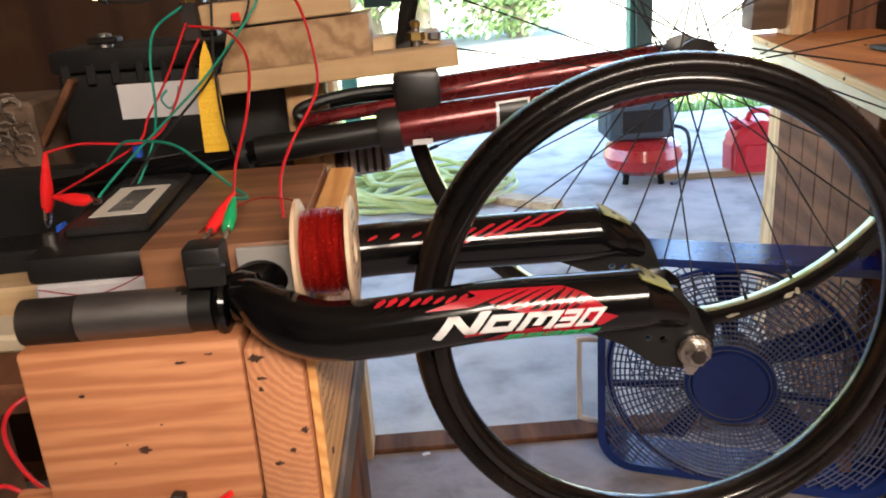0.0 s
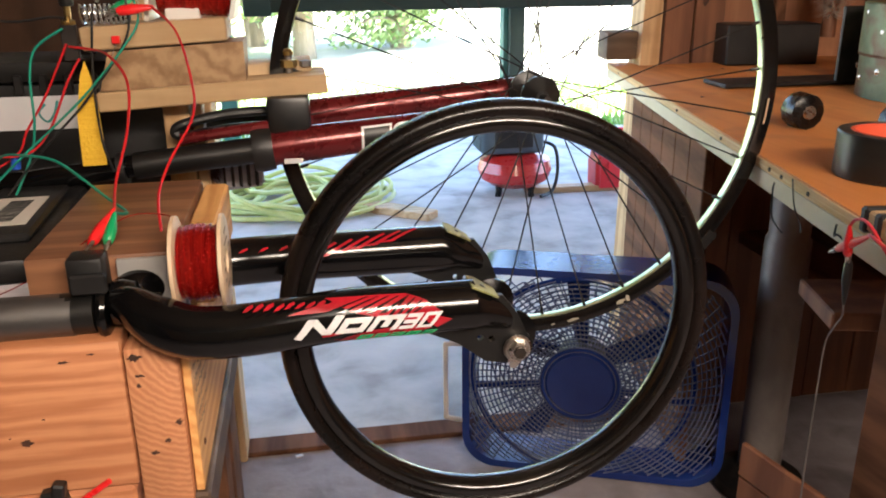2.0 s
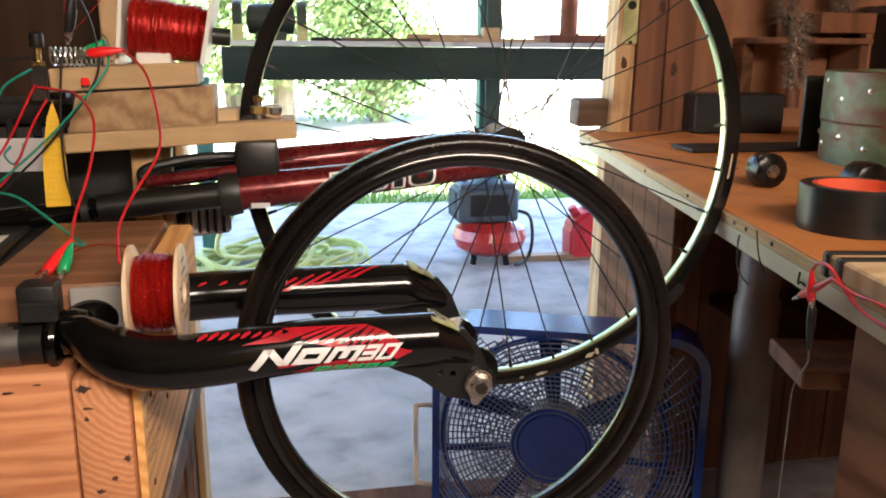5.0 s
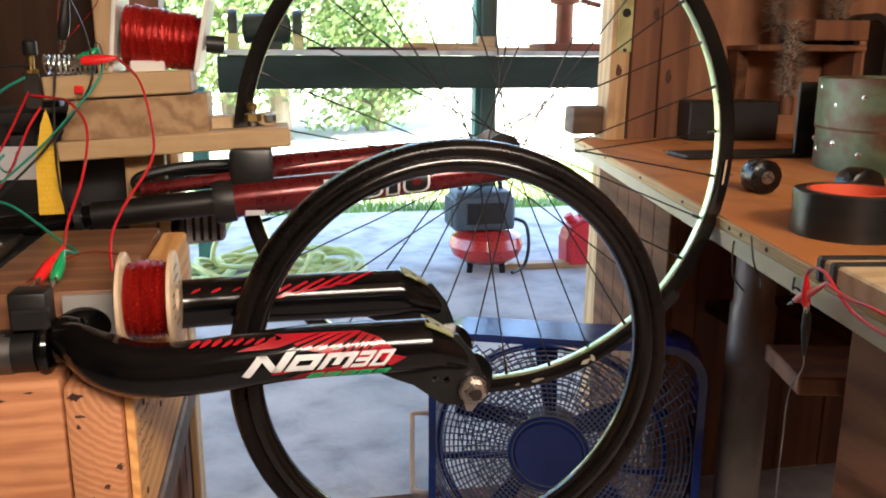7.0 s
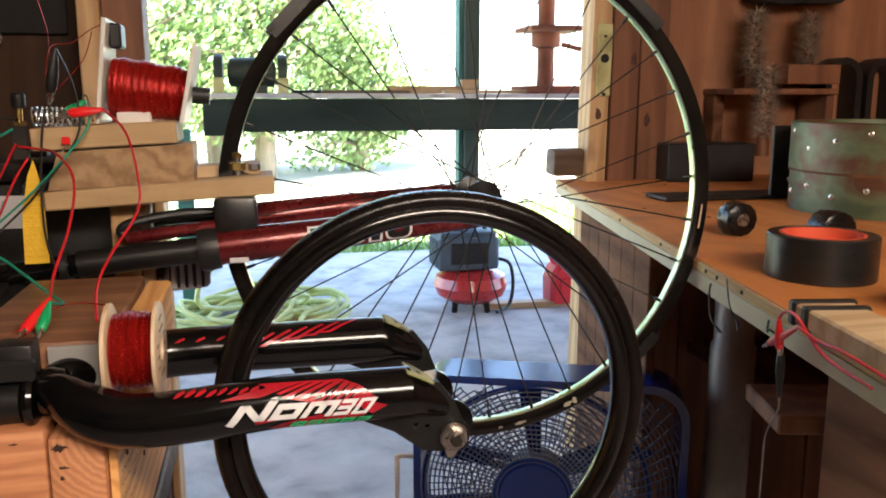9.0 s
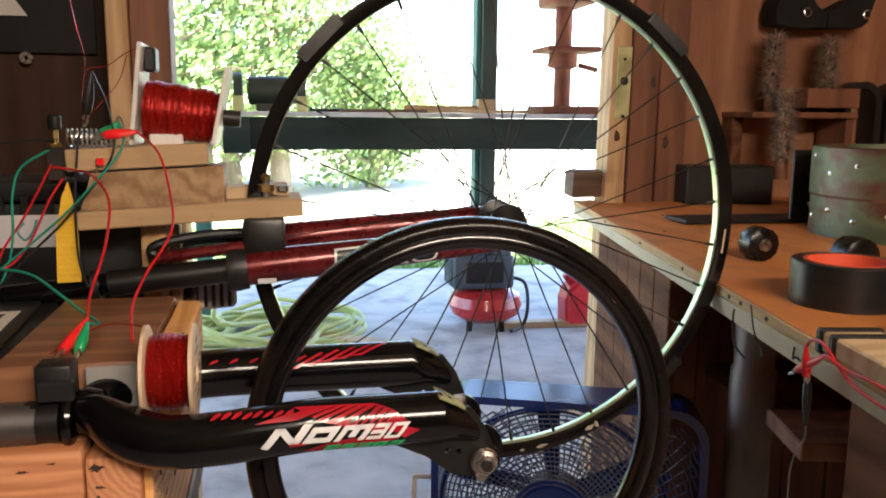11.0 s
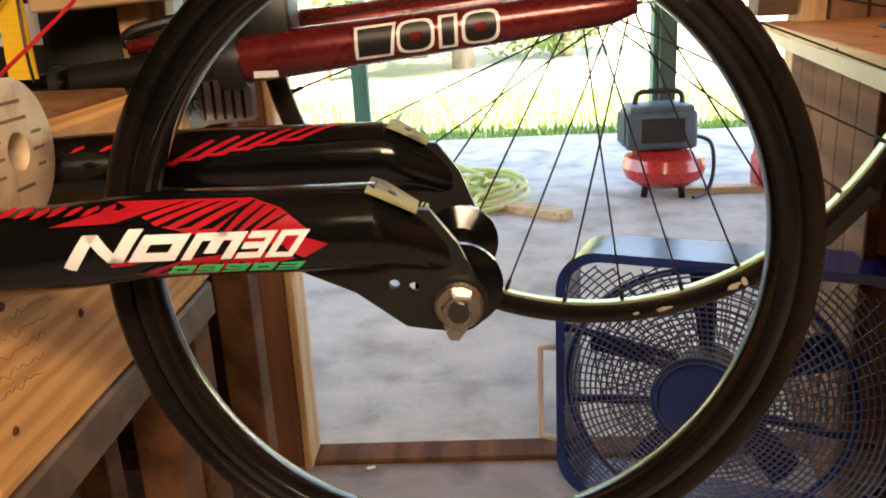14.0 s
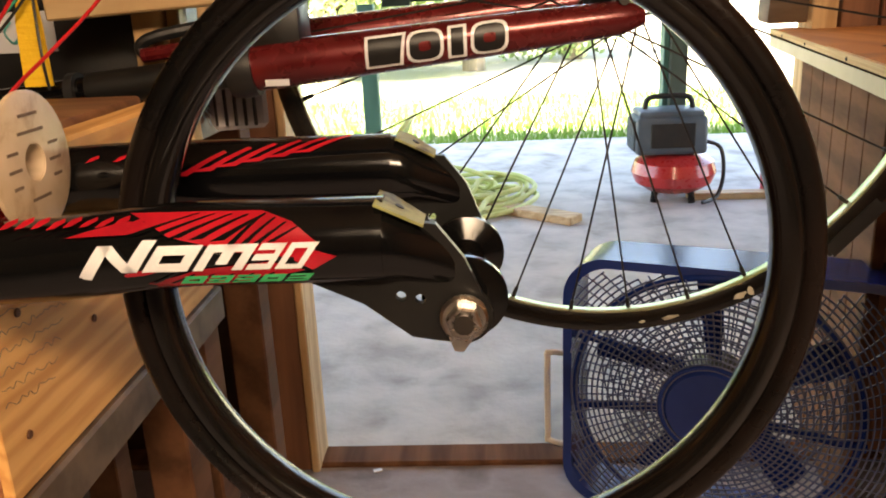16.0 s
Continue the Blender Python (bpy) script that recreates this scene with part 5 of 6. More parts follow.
def tree(x, y, h, spread, seed, leaves):
    rn = random.Random(seed)
    tr = thing("tree", (x, y, -0.06), "leafy green tree in full sun", "tree", "trees beyond the lawn")
    tips = []
    tb = tube(spline([(x, y, -0.1), (x + rn.uniform(-0.1, 0.1), y, h * 0.3), (x + rn.uniform(-0.3, 0.3), y + rn.uniform(-0.2, 0.2), h * 0.7)], 5), [0.16 - 0.009 * i for i in range(11)], 9)
    for k in range(14):
        z0 = h * rn.uniform(0.02, 0.62)
        a = rn.uniform(0, 6.28)
        l = spread * rn.uniform(0.5, 1.0)
        e = Vector((x + l * math.cos(a), y + l * math.sin(a), z0 + h * rn.uniform(0.02, 0.28)))
        tube(spline([(x, y, z0), (Vector((x, y, z0)) + e) / 2 + Vector((0, 0, 0.1)), e], 3), [0.05 - 0.006 * i for i in range(7)], 6, bm=tb)
        tips += [e, (Vector((x, y, z0)) + e * 2) / 3, (Vector((x, y, z0)) * 2 + e) / 3]
    part("trunk", tb, BARK, tr)
    lb = bmesh.new()
    for k in range(leaves):
        c = rn.choice(tips) + Vector((rn.gauss(0, 0.28), rn.gauss(0, 0.28), rn.gauss(0, 0.26)))
        if c.z < 0.02:
            c.z = rn.uniform(0.02, 0.5)
        n = Vector((rn.gauss(0, 1), rn.gauss(0, 1), rn.gauss(0, 1))).normalized()
        u = n.orthogonal().normalized()
        w = n.cross(u)
        s = rn.uniform(0.035, 0.07)
        lb.faces.new([lb.verts.new(c + q) for q in (-u * s, w * s * 0.5, u * s, -w * s * 0.5)])
    part("crown", lb, LEAF, tr)


for i, (x, y, h, sp) in enumerate(((-1.6, 10.0, 4.2, 1.5), (0.1, 11.0, 4.6, 1.6), (-3.6, 11.5, 5.0, 1.7), (-0.6, 13.0, 5.2, 1.9), (1.5, 12.2, 3.0, 0.9))):
    tree(x, y, h, sp, 40 + i, 7500)

region(*NEAR)
# ---------------------------------------------------------------- left-hand bench and its clutter
table = thing("side_table", (-0.7, 0.9, 0.0), "dark plank bench holding batteries and clutter", "bench")
part("plank", bx((-1.5, 0.64, 0.690), (-0.275, 1.035, 0.722), 0.003), OLD_WOOD, table)
part("rear_plank", bx((-1.5, 1.04, 0.762), (-0.166, 1.46, 0.790), 0.003), OLD_BEAM, table)
part("riser", bx((-1.5, 1.04, 0.725), (-0.30, 1.065, 0.760), 0.002), OLD_WOOD, table)
for lx, ly, lz in ((-0.50, 0.70, 0.69), (-0.50, 1.40, 0.76), (-1.40, 0.70, 0.69), (-1.40, 1.40, 0.76), (-0.20, 1.40, 0.76)):
    part("leg", bx((lx - 0.03, ly - 0.03, FLOOR_N), (lx + 0.03, ly + 0.03, lz), 0.003), OLD_WOOD, table)

battery = thing("car_battery", (-0.34, 1.18, 0.79), "black car battery with a grey paper label", "battery")
part("case", bx((-0.50, 1.10, 0.791), (-0.175, 1.26, 0.958), 0.006, seg=2), BLACK_PLASTIC, battery)
part("lid", bx((-0.505, 1.095, 0.960), (-0.170, 1.265, 0.990), 0.006, seg=2), BLACK_PLASTIC, battery)
for k in range(9):
    part("rib", bx((-0.49 + 0.034 * k, 1.090, 0.944), (-0.478 + 0.034 * k, 1.099, 0.972), 0.002), BLACK_PLASTIC, battery)
for xx in (-0.44, -0.30):
    post_t = part("terminal", lathe([(0.012, 0), (0.011, 0.018), (0.005, 0.02)], at(xx, 1.14, 0.989), 14), DULL_STEEL, battery)
    part("clamp_bolt", bx((xx - 0.02, 1.125, 0.995), (xx + 0.022, 1.155, 1.004), 0.002), DARK_STEEL, post_t)
lab = part("label", bx((-0.420, 1.0985, 0.893), (-0.300, 1.0998, 0.941), 0), LABEL, battery, "grey paper label with teal print")
part("print", tube(spline([(-0.352, 1.0975, 0.930), (-0.362, 1.0975, 0.918), (-0.352, 1.0975, 0.904), (-0.340, 1.0975, 0.916), (-0.334, 1.0975, 0.934)], 5), 0.003, 6, flat=0.3), TEAL_PRINT, lab)

ups = thing("sealed_battery", (-0.34, 0.86, 0.722), "black sealed battery with grey base and barcode label", "battery")
part("base", bx((-0.405, 0.705, 0.7225), (-0.287, 1.02, 0.797), 0.004, (0, 0, 3)), GREY_PLASTIC, ups)
part("lid", bx((-0.408, 0.702, 0.798), (-0.284, 1.023, 0.826), 0.006, (0, 0, 3), seg=2), BLACK_PLASTIC, ups)
part("raised_panel", bx((-0.388, 0.76, 0.825), (-0.300, 0.99, 0.836), 0.004, (0, 0, 3)), BLACK_PLASTIC, ups)
bl = part("barcode_label", bx((-0.372, 0.80, 0.8362), (-0.312, 0.925, 0.8370), 0, (0, 0, 3)), WHITE_PAPER, ups, "white barcode label")
brnd = random.Random(8)
for k in range(22):
    yy = 0.815 + 0.0043 * k
    part("bar", bx((-0.355, yy, 0.8372), (-0.328, yy + brnd.choice((0.0012, 0.002, 0.003)), 0.8376), 0, (0, 0, 3)), BARS, bl)
for yy in (0.745, 1.0):
    part("terminal", lathe([(0.007, 0), (0.006, 0.012)], at(-0.39, yy, 0.825), 10), DULL_STEEL, ups)

# ---------------------------------------------------------------- stacked boards with the coils
stand = thing("coil_stand", (-0.15, 1.05, 0.60), "stacked pine offcuts bolted over the red fork", "stand")
part("long_board", bx((-0.258, 1.0, 0.9375), (0.050, 1.10, 0.9635), 0.002, (0, -3.0, 0)), PALE_PINE, stand)
part("block", slab([(-0.252, 1.003, 0.957), (-0.060, 1.003, 0.966), (-0.060, 1.003, 1.0185), (-0.236, 1.003, 1.009)], (0, 0.09, 0)), BLOCK_END, stand)
part("top_board", bx((-0.267, 0.998, 1.0155), (-0.080, 1.10, 1.0455), 0.002, (0, -3.0, 0)), PALE_PINE, stand)
part("rear_board", bx((-0.080, 1.06, 0.966), (0.030, 1.12, 0.984), 0.002, (0, -3.0, 0)), PALE_PINE, stand)
part("leg", bx((-0.182, 1.045, 0.60), (-0.146, 1.08, 0.945), 0.002), PALE_POST, stand)
part("leg", bx((-0.143, 1.05, 0.60), (-0.128, 1.08, 0.948), 0.002), PALE_PINE, stand)
bolt = part("bolt", rod((-0.002, 1.05, 0.93), (-0.002, 1.05, 1.0), 0.0055, 12), DULL_STEEL, stand)
part("nut", lathe([(0.0055, 0), (0.012, 0.001), (0.012, 0.011), (0.0055, 0.012)], at(-0.002, 1.05, 0.9765), 6), BRASS, bolt)
part("cap", lathe([(0.007, 0), (0.0075, 0.006), (0.004, 0.009)], at(-0.002, 1.05, 0.994), 12), BRASS, bolt)
part("nut", lathe([(0.004, 0), (0.009, 0.001), (0.009, 0.009), (0.004, 0.010)], at(0.022, 1.06, 0.976), 6), DULL_STEEL, stand)
strap = bmesh.new()
so = [(-0.262, 0.982, 1.000), (-0.256, 0.981, 0.975), (-0.2525, 0.980, 0.93), (-0.252, 0.981, 0.862), (-0.282, 0.978, 0.862), (-0.280, 0.979, 0.93), (-0.270, 0.981, 0.98)]
slab(so, (0, 0.003, 0), bm=strap)
solo("strap", strap, YELLOW, "yellow woven strap hanging beside the battery", "strap")

coil = thing("wire_coil", (-0.12, 1.05, 1.047), "large coil of red enamelled wire between clear plates", "coil")
CM = at(-0.170, 1.05, 1.096, pose(0, 0, 0, 0, 96, 0))
wb = bmesh.new()
prof = [(0.010, 0.002)]
for k in range(120):
    f = k / 119
    base_r = 0.043 - 0.006 * f if 0.12 < f < 0.93 else 0.040 - 0.004 * f
    prof.append((base_r + (0.0004 if k % 2 else 0) + 0.0011 * math.sin(f * 17) + 0.0006 * math.sin(f * 71), 0.003 + 0.100 * f))
prof.append((0.010, 0.104))
lathe(prof, CM, 40, bm=wb)
part("winding", wb, COPPER_RED, coil, "glossy dark red winding")
part("plate", bx((-0.176, 1.0, 1.0465), (-0.170, 1.10, 1.187), 0.001, (0, 7, 0)), CLEAR_PLATE, coil)
part("plate", bx((-0.064, 0.995, 1.046), (-0.058, 1.105, 1.156), 0.001, (0, 12, 0)), CLEAR_PLATE, coil)
part("magnet", bx((-0.165, 1.03, 1.148), (-0.148, 1.07, 1.182), 0.003), BLACK_PLASTIC, coil)
part("core", rod((-0.06, 1.05, 1.085), (-0.036, 1.05, 1.083), 0.012, 14), BLACK_PLASTIC, coil)
part("foot", bx((-0.160, 1.02, 1.0465), (-0.115, 1.06, 1.062), 0.002), CLEAR_PLATE, coil)

helix = thing("wire_coil", (-0.235, 1.02, 1.044), "small silver coil of bare wire on the top board", "coil")
hp = [(-0.268 + 0.062 * k / 150, 1.02 + 0.012 * math.cos(k * 0.42), 1.0565 + 0.012 * math.sin(k * 0.42)) for k in range(151)]
part("coil", tube(hp, 0.0014, 6), STEEL, helix)
part("lead", tube(spline([(-0.206, 1.02, 1.06), (-0.198, 1.01, 1.085), (-0.190, 1.0, 1.075), (-0.186, 0.995, 1.05)], 5), 0.0012, 6), STEEL, helix)
bpost = thing("binding_post", (-0.278, 1.0, 1.03), "black and brass binding post on the board end", "terminal")
part("stud", rod((-0.279, 1.0, 1.022), (-0.277, 1.0, 1.088), 0.0045, 10), BRASS, bpost)
part("knob", lathe([(0.008, 0), (0.009, 0.003), (0.009, 0.017), (0.006, 0.020)], at(-0.2775, 1.0, 1.068), 14), BLACK_PLASTIC, bpost)
part("nut", lathe([(0.005, 0), (0.009, 0.001), (0.009, 0.007), (0.005, 0.008)], at(-0.2785, 1.0, 1.043), 6), BRASS, bpost)
part("bracket", bx((-0.288, 0.990, 1.0), (-0.268, 0.998, 1.045), 0.001), DARK_STEEL, bpost)
chip = thing("small_transistor", (-0.222, 0.993, 1.02), "tiny red and black component on the board", "component")
part("body", bx((-0.226, 0.988, 1.020), (-0.216, 0.997, 1.030), 0.001), CLIP_RED, chip)
part("lead", rod((-0.221, 0.99, 1.02), (-0.228, 0.988, 1.005), 0.0008, 5), STEEL, chip)


def clip(tip, tail, mat, name="alligator_clip", label="red alligator clip", parent_group="alligator clips"):
    """A crocodile clip: a tapering boot with steel jaws."""
    a, b = Vector(tip), Vector(tail)
    d = (b - a)
    th = thing(name, min((a, b), key=lambda q: q.z), label, "clip", parent_group)
    part("boot", tube([a + d * f for f in (0.22, 0.30, 0.55, 0.75, 0.92, 1.0)], [0.0045, 0.0072, 0.0078, 0.0055, 0.0036, 0.0024], 12, flat=0.75), mat, th)
    s = d.orthogonal().normalized() * 0.0022
    for k in (-1, 1):
        part("jaw", tube([a + d * 0.30 + s * k * 1.6, a + d * 0.10 + s * k * 1.4, a + s * k * 0.4], [0.0022, 0.002, 0.0012], 6), STEEL, th)
    return th


clip((-0.227, 0.985, 1.060), (-0.168, 0.985, 1.066), CLIP_RED, label="red alligator clip on the silver coil")
clip((-0.232, 1.0, 1.052), (-0.196, 1.01, 1.078), CLIP_GREEN, label="green alligator clip on the silver coil")
clip((-0.241, 1.005, 1.072), (-0.226, 1.0, 1.145), BLACK_PLASTIC, label="black alligator clip standing on the coil")
clip((-0.199, 0.612, 0.857), (-0.178, 0.665, 0.886), CLIP_RED, label="red alligator clip resting on the block")
clip((-0.181, 0.618, 0.856), (-0.176, 0.655, 0.884), CLIP_GREEN, label="green alligator clip resting on the block")
clip((-0.462, 0.90, 0.80), (-0.444, 0.895, 0.892), CLIP_RED, label="red alligator clip beside the sealed battery")
clip((-0.365, 0.83, 0.845), (-0.425, 0.85, 0.850), CLIP_RED, label="red alligator clip lying on the sealed battery")
solo("connector", tube([(-0.449, 0.90, 0.795), (-0.440, 0.90, 0.799)], 0.008, 14), BLUE_BIT, "blue plastic wire connector", "connector")
solo("connector", tube([(-0.362, 0.965, 0.866), (-0.360, 0.965, 0.884)], 0.006, 12), BLUE_BIT, "blue plastic wire connector", "connector")

WIRES = {
    "a": (WIRE_RED, 0.0016, [(-0.171, 0.985, 1.067), (-0.136, 0.931, 1.038), (-0.117, 0.877, 0.984), (-0.113, 0.822, 0.949), (-0.136, 0.768, 0.909), (-0.143, 0.714, 0.884), (-0.135, 0.66, 0.862)]),
    "b": (WIRE_RED, 0.0016, [(-0.280, 0.990, 1.018), (-0.250, 0.975, 1.015), (-0.218, 0.92, 1.012), (-0.187, 0.855, 0.987), (-0.181, 0.79, 0.942), (-0.186, 0.725, 0.900), (-0.178, 0.665, 0.886)]),
    "c": (WIRE_RED, 0.0016, [(-0.281, 0.985, 1.022), (-0.315, 0.981, 0.958), (-0.345, 0.978, 0.912), (-0.360, 0.974, 0.883), (-0.40, 0.95, 0.86), (-0.425, 0.85, 0.850)]),
    "d": (WIRE_RED, 0.0016, [(-0.268, 0.985, 1.003), (-0.285, 0.976, 0.974), (-0.314, 0.968, 0.914), (-0.348, 0.959, 0.885), (-0.41, 0.92, 0.895), (-0.444, 0.895, 0.892)]),
    "e": (WIRE_GREEN, 0.0017, [(-0.283, 0.985, 1.041), (-0.318, 0.981, 1.018), (-0.330, 0.978, 0.981), (-0.333, 0.974, 0.921), (-0.345, 0.97, 0.875), (-0.37, 0.93, 0.815)]),
    "f": (WIRE_GREEN, 0.0016, [(-0.39, 0.935, 0.868), (-0.36, 0.91, 0.893), (-0.330, 0.885, 0.900), (-0.278, 0.84, 0.901), (-0.236, 0.795, 0.886), (-0.203, 0.75, 0.875), (-0.174, 0.70, 0.872), (-0.176, 0.655, 0.884)]),
    "g": (WIRE_GREEN, 0.0016, [(-0.196, 1.005, 1.078), (-0.190, 0.99, 1.05), (-0.208, 0.978, 1.019), (-0.263, 0.971, 0.959), (-0.313, 0.964, 0.914), (-0.355, 0.957, 0.878), (-0.40, 0.94, 0.835), (-0.43, 0.92, 0.80)]),
    "h": (WIRE_BLACK, 0.0016, [(-0.226, 1.0, 1.145), (-0.205, 0.99, 1.09), (-0.205, 0.982, 1.03), (-0.260, 0.971, 0.955), (-0.307, 0.964, 0.907), (-0.342, 0.957, 0.870), (-0.39, 0.93, 0.81)]),
    "i": (COPPER_RED, 0.0006, [(-0.112, 0.625, 0.880), (-0.129, 0.66, 0.878), (-0.159, 0.652, 0.882), (-0.194, 0.644, 0.867), (-0.223, 0.636, 0.848), (-0.251, 0.628, 0.832), (-0.30, 0.62, 0.815), (-0.34, 0.60, 0.83)]),
    "j": (COPPER_RED, 0.0007, [(-0.164, 1.05, 1.185), (-0.187, 1.04, 1.174), (-0.212, 1.03, 1.155), (-0.237, 1.02, 1.148), (-0.243, 1.01, 1.109), (-0.239, 1.005, 1.075)]),
    "k": (COPPER_RED, 0.0007, [(-0.189, 1.05, 1.171), (-0.197, 1.025, 1.134), (-0.219, 1.0, 1.102), (-0.231, 1.0, 1.09)]),
    "l": (COPPER_RED, 0.0006, [(-0.250, 1.0, 1.25), (-0.244, 1.0, 1.21), (-0.236, 1.0, 1.175), (-0.238, 1.015, 1.150)]),
    "m": (WIRE_RED, 0.0022, [(-0.36, 0.62, 0.600), (-0.385, 0.60, 0.640), (-0.402, 0.60, 0.688), (-0.386, 0.60, 0.722), (-0.355, 0.63, 0.727), (-0.33, 0.66, 0.727)]),
    "n": (WIRE_RED, 0.0022, [(-0.37, 0.60, 0.600), (-0.41, 0.60, 0.638), (-0.46, 0.62, 0.628), (-0.52, 0.66, 0.70)]),
    "o": (WIRE_BLACK, 0.0016, [(-0.246, 0.99, 1.06), (-0.252, 0.975, 0.98), (-0.250, 0.965, 0.90), (-0.235, 0.94, 0.862)]),
}
for mat, r, pts in WIRES.values():
    word = {"red_wire_insulation": "red insulated", "green_wire_insulation": "green insulated", "black_wire_insulation": "black insulated"}.get(mat.name, "fine red enamelled")
    solo("wire", tube(spline(pts, 7), r, 7), mat, word + " wire hanging in a loose loop", "wire", "loose wires")

# far-left clutter
solo("steel_rail", bx((-0.78, 0.90, 0.7225), (-0.43, 0.98, 0.770), 0.004, (0, 0, 4)), BLACK_PLASTIC, "long black plastic tool case on the bench", "case")
solo("tool_case", bx((-0.95, 0.99, 0.7225), (-0.44, 1.035, 0.850), 0.006), BLACK_PLASTIC, "black tool case standing on the bench", "case")
solo("timber_offcut", bx((-0.70, 0.80, 0.7225), (-0.43, 0.86, 0.758), 0.004, (0, 0, 6)), PALE_PINE, "pale pine strip lying on the bench", "timber")
solo("timber_offcut", bx((-0.72, 0.72, 0.7225), (-0.42, 0.78, 0.742), 0.004, (0, 0, -4)), WHITE_TRIM, "white painted strip lying on the bench", "timber")
jar = thing("parts_tray", (-0.62, 1.12, 0.79), "clear tray of curled steel scraps", "tray")
part("tray", bx((-0.72, 1.07, 0.791), (-0.53, 1.2, 0.93), 0.006), OLD_BEAM, jar)
part("board", bx((-0.53, 1.08, 0.79), (-0.52, 1.1, 0.97), 0.002, (0, 35, 0)), OLD_WOOD, jar)
sc = bmesh.new()
srn = random.Random(4)
for k in range(40):
    c = Vector((srn.uniform(-0.71, -0.54), 1.058 + srn.uniform(-0.006, 0.006), srn.uniform(0.86, 0.94)))
    tube([c + Vector((0.014 * math.cos(a), 0.005 * math.sin(2 * a), 0.014 * math.sin(a))) for a in (i * 0.7 for i in range(8))], 0.0012, 5, bm=sc)
part("scraps", sc, STEEL, jar, "curled bright steel scraps")
pliers = thing("pliers", (-0.45, 0.66, 0.722), "black pliers with yellow grip lying on the bench", "pliers")
part("handle", tube(spline([(-0.56, 0.64, 0.735), (-0.50, 0.65, 0.74), (-0.44, 0.66, 0.735)], 5), 0.008, 8), BLACK_PLASTIC, pliers)
part("handle", tube(spline([(-0.56, 0.69, 0.735), (-0.50, 0.685, 0.738), (-0.44, 0.665, 0.735)], 5), 0.007, 8), YELLOW, pliers)

# small brush and clip on the timber, pencilled notes on the panel
stick = thing("heat_shrink_tube", (-0.205, 0.545, 0.63), "pink plastic stick held by a black clip on the timber face", "stick")
part("stick", rod((-0.232, 0.542, 0.624), (-0.189, 0.540, 0.654), 0.003, 10), CLIP_RED, stick)
part("clip", bx((-0.250, 0.536, 0.618), (-0.228, 0.549, 0.650), 0.002, (0, -12, 0)), BLACK_PLASTIC, stick)
part("clip_wing", bx((-0.241, 0.533, 0.640), (-0.229, 0.546, 0.658), 0.002, (0, 10, 0)), BLACK_PLASTIC, stick)
nrn = random.Random(21)
pencil = thing("pencil_notes", (-0.105, 0.62, 0.67), "faint illegible pencil lines on the pine panel", "notes")
for row in range(6):
    y0, z0 = 0.566, 0.752 - row * 0.0125
    n = 26 - row * 2
    pts = [(-0.1052, y0 + 0.0042 * k, z0 - 0.0013 * k * 0.35 + 0.0012 * math.sin(k * 2.1 + row) + nrn.uniform(-0.0022, 0.0022)) for k in range(n)]
    part("line", tube(spline(pts, 3), 0.00028, 4), PENCIL, pencil)
for (y0, z0) in ((0.60, 0.745), (0.585, 0.66), (0.70, 0.70), (0.86, 0.66)):
    solo("screw", lathe([(0.0035, 0), (0.003, 0.0012)], at(-0.1055, y0, z0, AXIS_X), 10), RUST, "rusty screw head in the pine panel", "screw", "panel screws")

brush2 = thing("wire_brush", (-0.105, 1.1, 0.79), "stiff brown bristle brush with striped body", "brush")
part("body", bx((-0.128, 1.09, 0.790), (-0.060, 1.16, 0.850), 0.006, (0, 0, 20)), GREY_PLASTIC, brush2)
for k in range(5):
    part("stripe", bx((-0.112 + 0.012 * k, 1.082, 0.796), (-0.108 + 0.012 * k, 1.09, 0.845), 0.001, (0, 0, 20)), DARK_STEEL, brush2)
b2m = bmesh.new()
for k in range(500):
    d = Vector((nrn.gauss(0, 1) - 0.5, nrn.gauss(0, 1) - 1.0, nrn.gauss(0, 1) + 0.3)).normalized() * nrn.uniform(0.02, 0.038)
    c = Vector((-0.128, 1.085, 0.825))
    w = d.orthogonal().normalized() * 0.0012
    b2m.faces.new([b2m.verts.new(q) for q in (c - w, c + w, c + d)])
part("bristles", b2m, RUST, brush2, "brown splayed bristles")
# probe lead hanging at the shelf edge
region(*SHELF_SIDE)
clip((0.728, 0.765, 0.750), (0.702, 0.662, 0.806), CLIP_RED, label="red alligator clip hanging off the shelf edge")
clip((0.716, 0.712, 0.752), (0.706, 0.705, 0.806), CLIP_RED, label="red alligator clip crossing another at the shelf edge")
clip((0.716, 0.710, 0.775), (0.717, 0.708, 0.700), BLACK_PLASTIC, label="black probe clip hanging under the shelf")
solo("wire", tube(spline([(0.717, 0.708, 0.702), (0.715, 0.705, 0.685), (0.718, 0.722, 0.66), (0.722, 0.738, 0.63), (0.724, 0.742, 0.575), (0.722, 0.74, 0.45), (0.726, 0.74, 0.30)], 6), 0.0013, 6), DULL_STEEL, "thin grey wire hanging from the probe", "wire", "loose wires")
solo("wire", tube(spline([(0.704, 0.664, 0.806), (0.690, 0.645, 0.812), (0.684, 0.60, 0.808), (0.676, 0.55, 0.812), (0.67, 0.47, 0.806)], 6), 0.002, 6), WIRE_RED, "red insulated wire along the rail", "wire", "loose wires")
solo("wire", tube(spline([(0.707, 0.705, 0.806), (0.703, 0.69, 0.818), (0.698, 0.66, 0.820), (0.684, 0.59, 0.795), (0.672, 0.50, 0.790)], 6), 0.002, 6), WIRE_RED, "red insulated wire sagging below the rail", "wire", "loose wires")
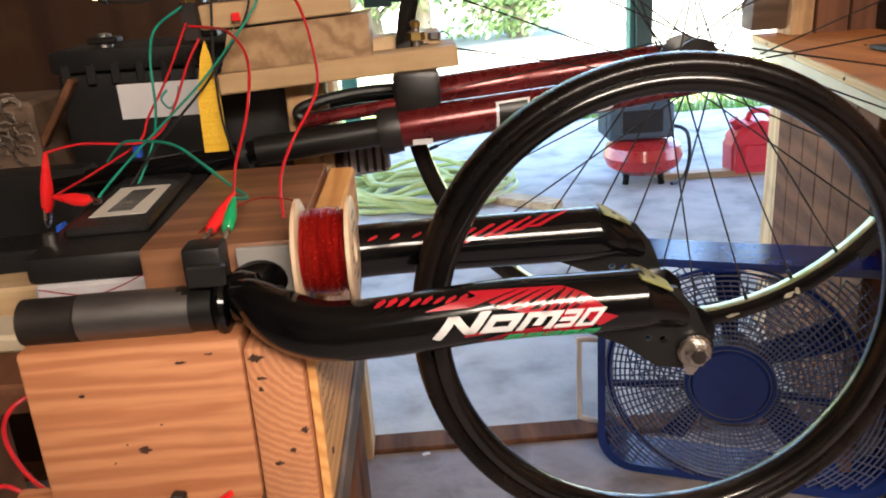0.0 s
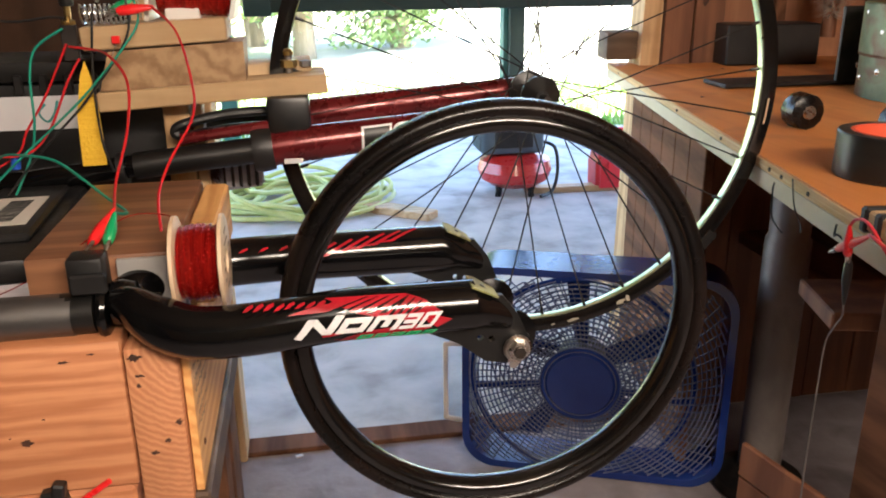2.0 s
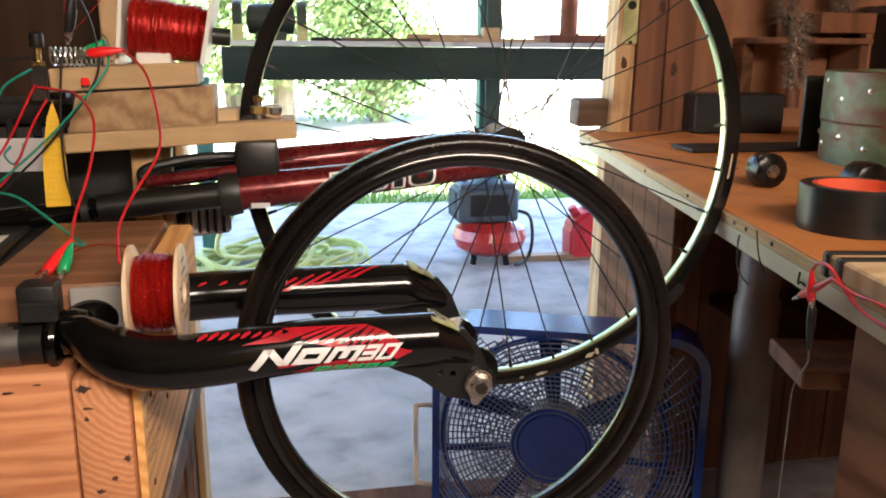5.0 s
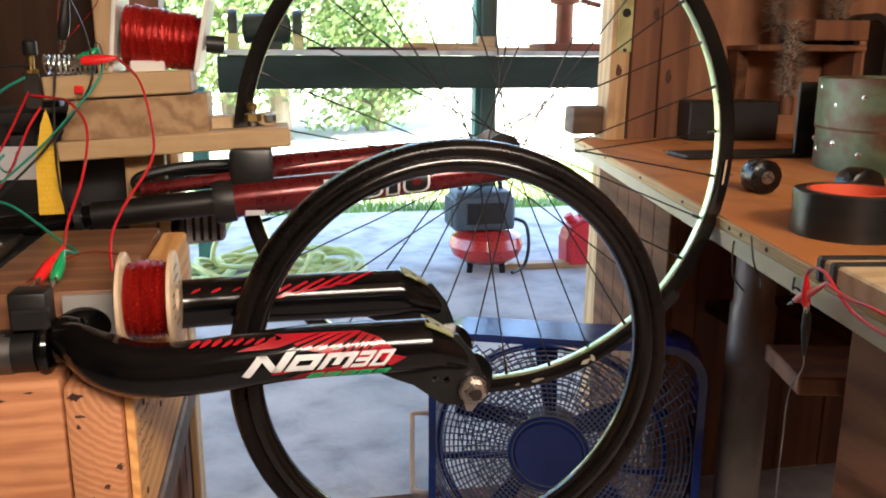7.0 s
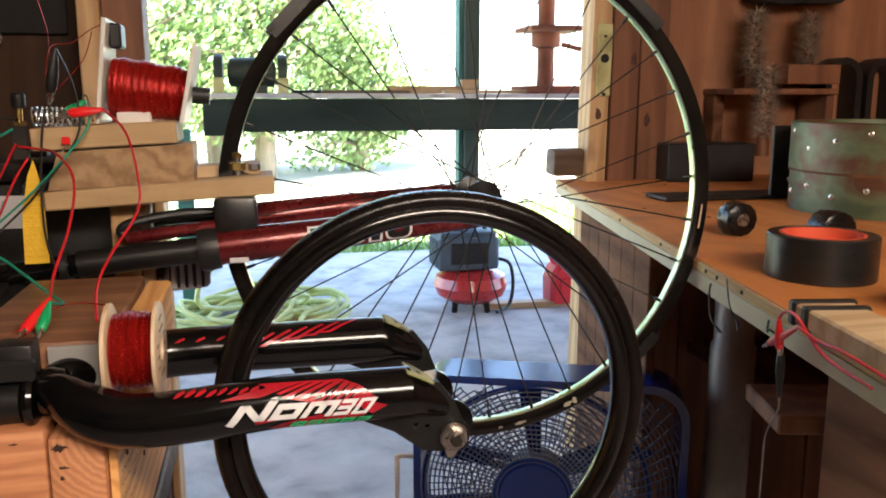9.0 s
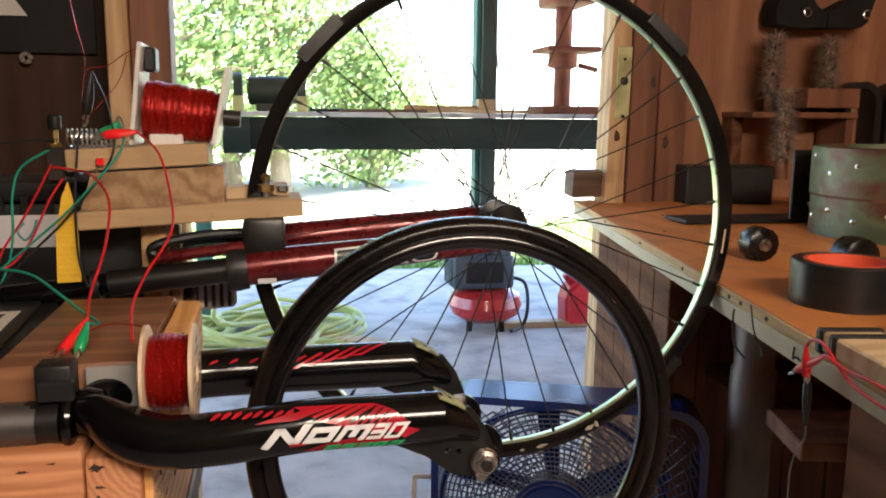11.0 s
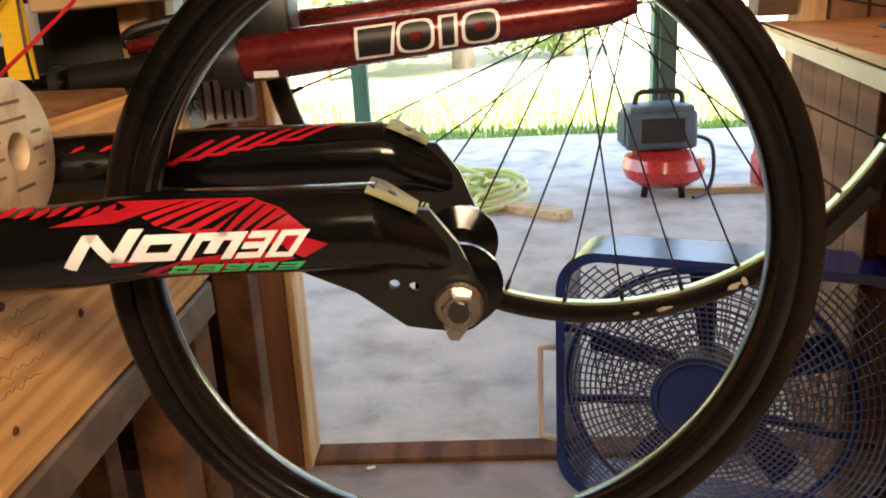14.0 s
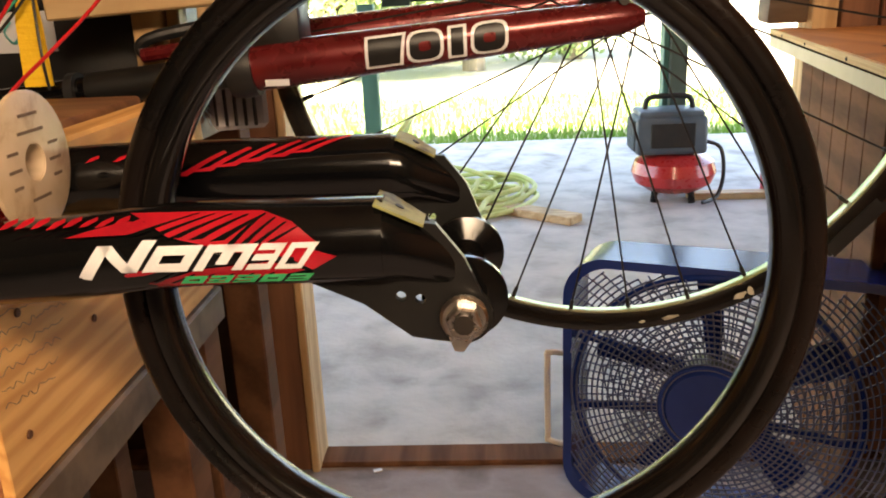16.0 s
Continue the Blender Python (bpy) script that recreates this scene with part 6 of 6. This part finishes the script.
solo("wire", tube(spline([(0.780, 0.945, 0.800), (0.773, 0.925, 0.772), (0.776, 0.92, 0.755), (0.779, 0.91, 0.74), (0.775, 0.90, 0.73)], 5), 0.0012, 5), BLACK_PLASTIC, "stray black wire end at the shelf edge", "wire", "loose wires")

# the lamp over the work, behind the camera
region((0, 0, 0), (0, 0, 0), 1.0)
LX, LY, LZ = 0.52 / U, -0.95 / U, 1.62 / U
fixture = thing("ceiling_lamp", (LX, LY, LZ), "long white lamp hung on chains behind the work", "lamp")
part("housing", bx((LX - 0.66, LY - 0.10, LZ - 0.22), (LX + 0.66, LY - 0.06, LZ + 0.22), 0.006, (28, 0, 0)), WHITE_TRIM, fixture)
for s in (-0.5, 0.5):
    part("chain", rod((LX + s, LY - 0.16, LZ + 0.18), (LX + s, LY - 0.16, 2.35), 0.004, 6), DULL_STEEL, fixture)

# small things along the walls and the shelf edge
region(*LEFT_DOOR)
solo("wall_washer", lathe([(0.004, 0), (0.012, 0), (0.012, 0.003), (0.004, 0.003)], at(-0.475, 1.577, 1.155, AXIS_Y), 20, True), STEEL, "steel washer screwed to the dark wall", "washer")
region(*YARD)
solo("cup", lathe([(0.03, 0.0), (0.036, 0.002), (0.040, 0.085), (0.036, 0.085), (0.030, 0.006)], at(-0.36, 3.70, 1.121), 20), DARK_PAPER, "dark cup standing on the outdoor bench", "cup")
region(*SHELF_SIDE)
for y0, l in ((1.02, 0.055), (0.80, 0.012)):
    xx = shelf_line(y0) - 0.006
    solo("cable_tie", tube(spline([(xx, y0, 0.775), (xx - 0.004, y0 - 0.004, 0.76), (xx - 0.003, y0 - 0.01, 0.775 - l), (xx + 0.006, y0 - 0.03, 0.765 - l * 1.2)], 5), 0.0016, 6), BLACK_PLASTIC, "thin black cable tie hanging from the shelf edge", "cable tie", "cable ties")
for y0 in (2.3, 2.0, 1.62, 1.3, 1.05, 1.0, 0.9):
    solo("screw", lathe([(0.004, 0), (0.003, 0.0014)], at(shelf_line(y0) - 0.0042, y0, 0.789, pose(0, 0, 0, 0, -90, 0)), 8), DARK_STEEL, "small screw head in the shelf edge", "screw", "shelf screws")
for x0, y0 in ((1.18, 2.05), (1.28, 1.95), (1.02, 1.72), (1.10, 1.55), (1.35, 2.25)):
    solo("nail", lathe([(0.006, 0), (0.004, 0.0015)], at(x0, y0, 0.7985 if y0 > 1.8 else 0.8005), 8), DARK_STEEL, "nail head in the plywood shelf", "nail", "shelf nails")
region(*NEAR)
bulb = thing("indicator_bulb", (-0.40, 1.0, 1.04), "tiny glowing indicator bulb on a wire", "bulb")
part("socket", tube([(-0.375, 1.0, 1.053), (-0.385, 1.0, 1.057)], 0.004, 8), BLACK_PLASTIC, bulb)
part("glass", lathe([(0.001, 0), (0.0035, 0.002), (0.0035, 0.006), (0.001, 0.008)], at(-0.386, 1.0, 1.0575, pose(0, 0, 0, 0, -70, 0)), 10), GLOW, bulb, "amber glowing glass")
part("lead", tube(spline([(-0.376, 1.0, 1.053), (-0.34, 1.0, 1.050), (-0.30, 1.0, 1.055), (-0.278, 1.0, 1.052)], 5), 0.0016, 6), WIRE_BLACK, bulb)
for k, (x0, z0) in enumerate(((1.17, 0.30), (1.18, 0.55), (1.175, 1.02), (1.19, 1.45), (1.25, 0.62), (1.30, 1.2), (1.36, 1.0))):
    part("knot", slab([(x0 + 0.011 * math.cos(a) * krn.uniform(0.7, 1.2), 2.397 + (0.010 if x0 > 1.22 else 0) + (0.010 if x0 > 1.33 else 0), z0 + 0.022 * math.sin(a) * krn.uniform(0.7, 1.2)) for a in (2 * math.pi * q / 12 for q in range(12))], (0, 0.002, 0)), SCORCH, right_post)
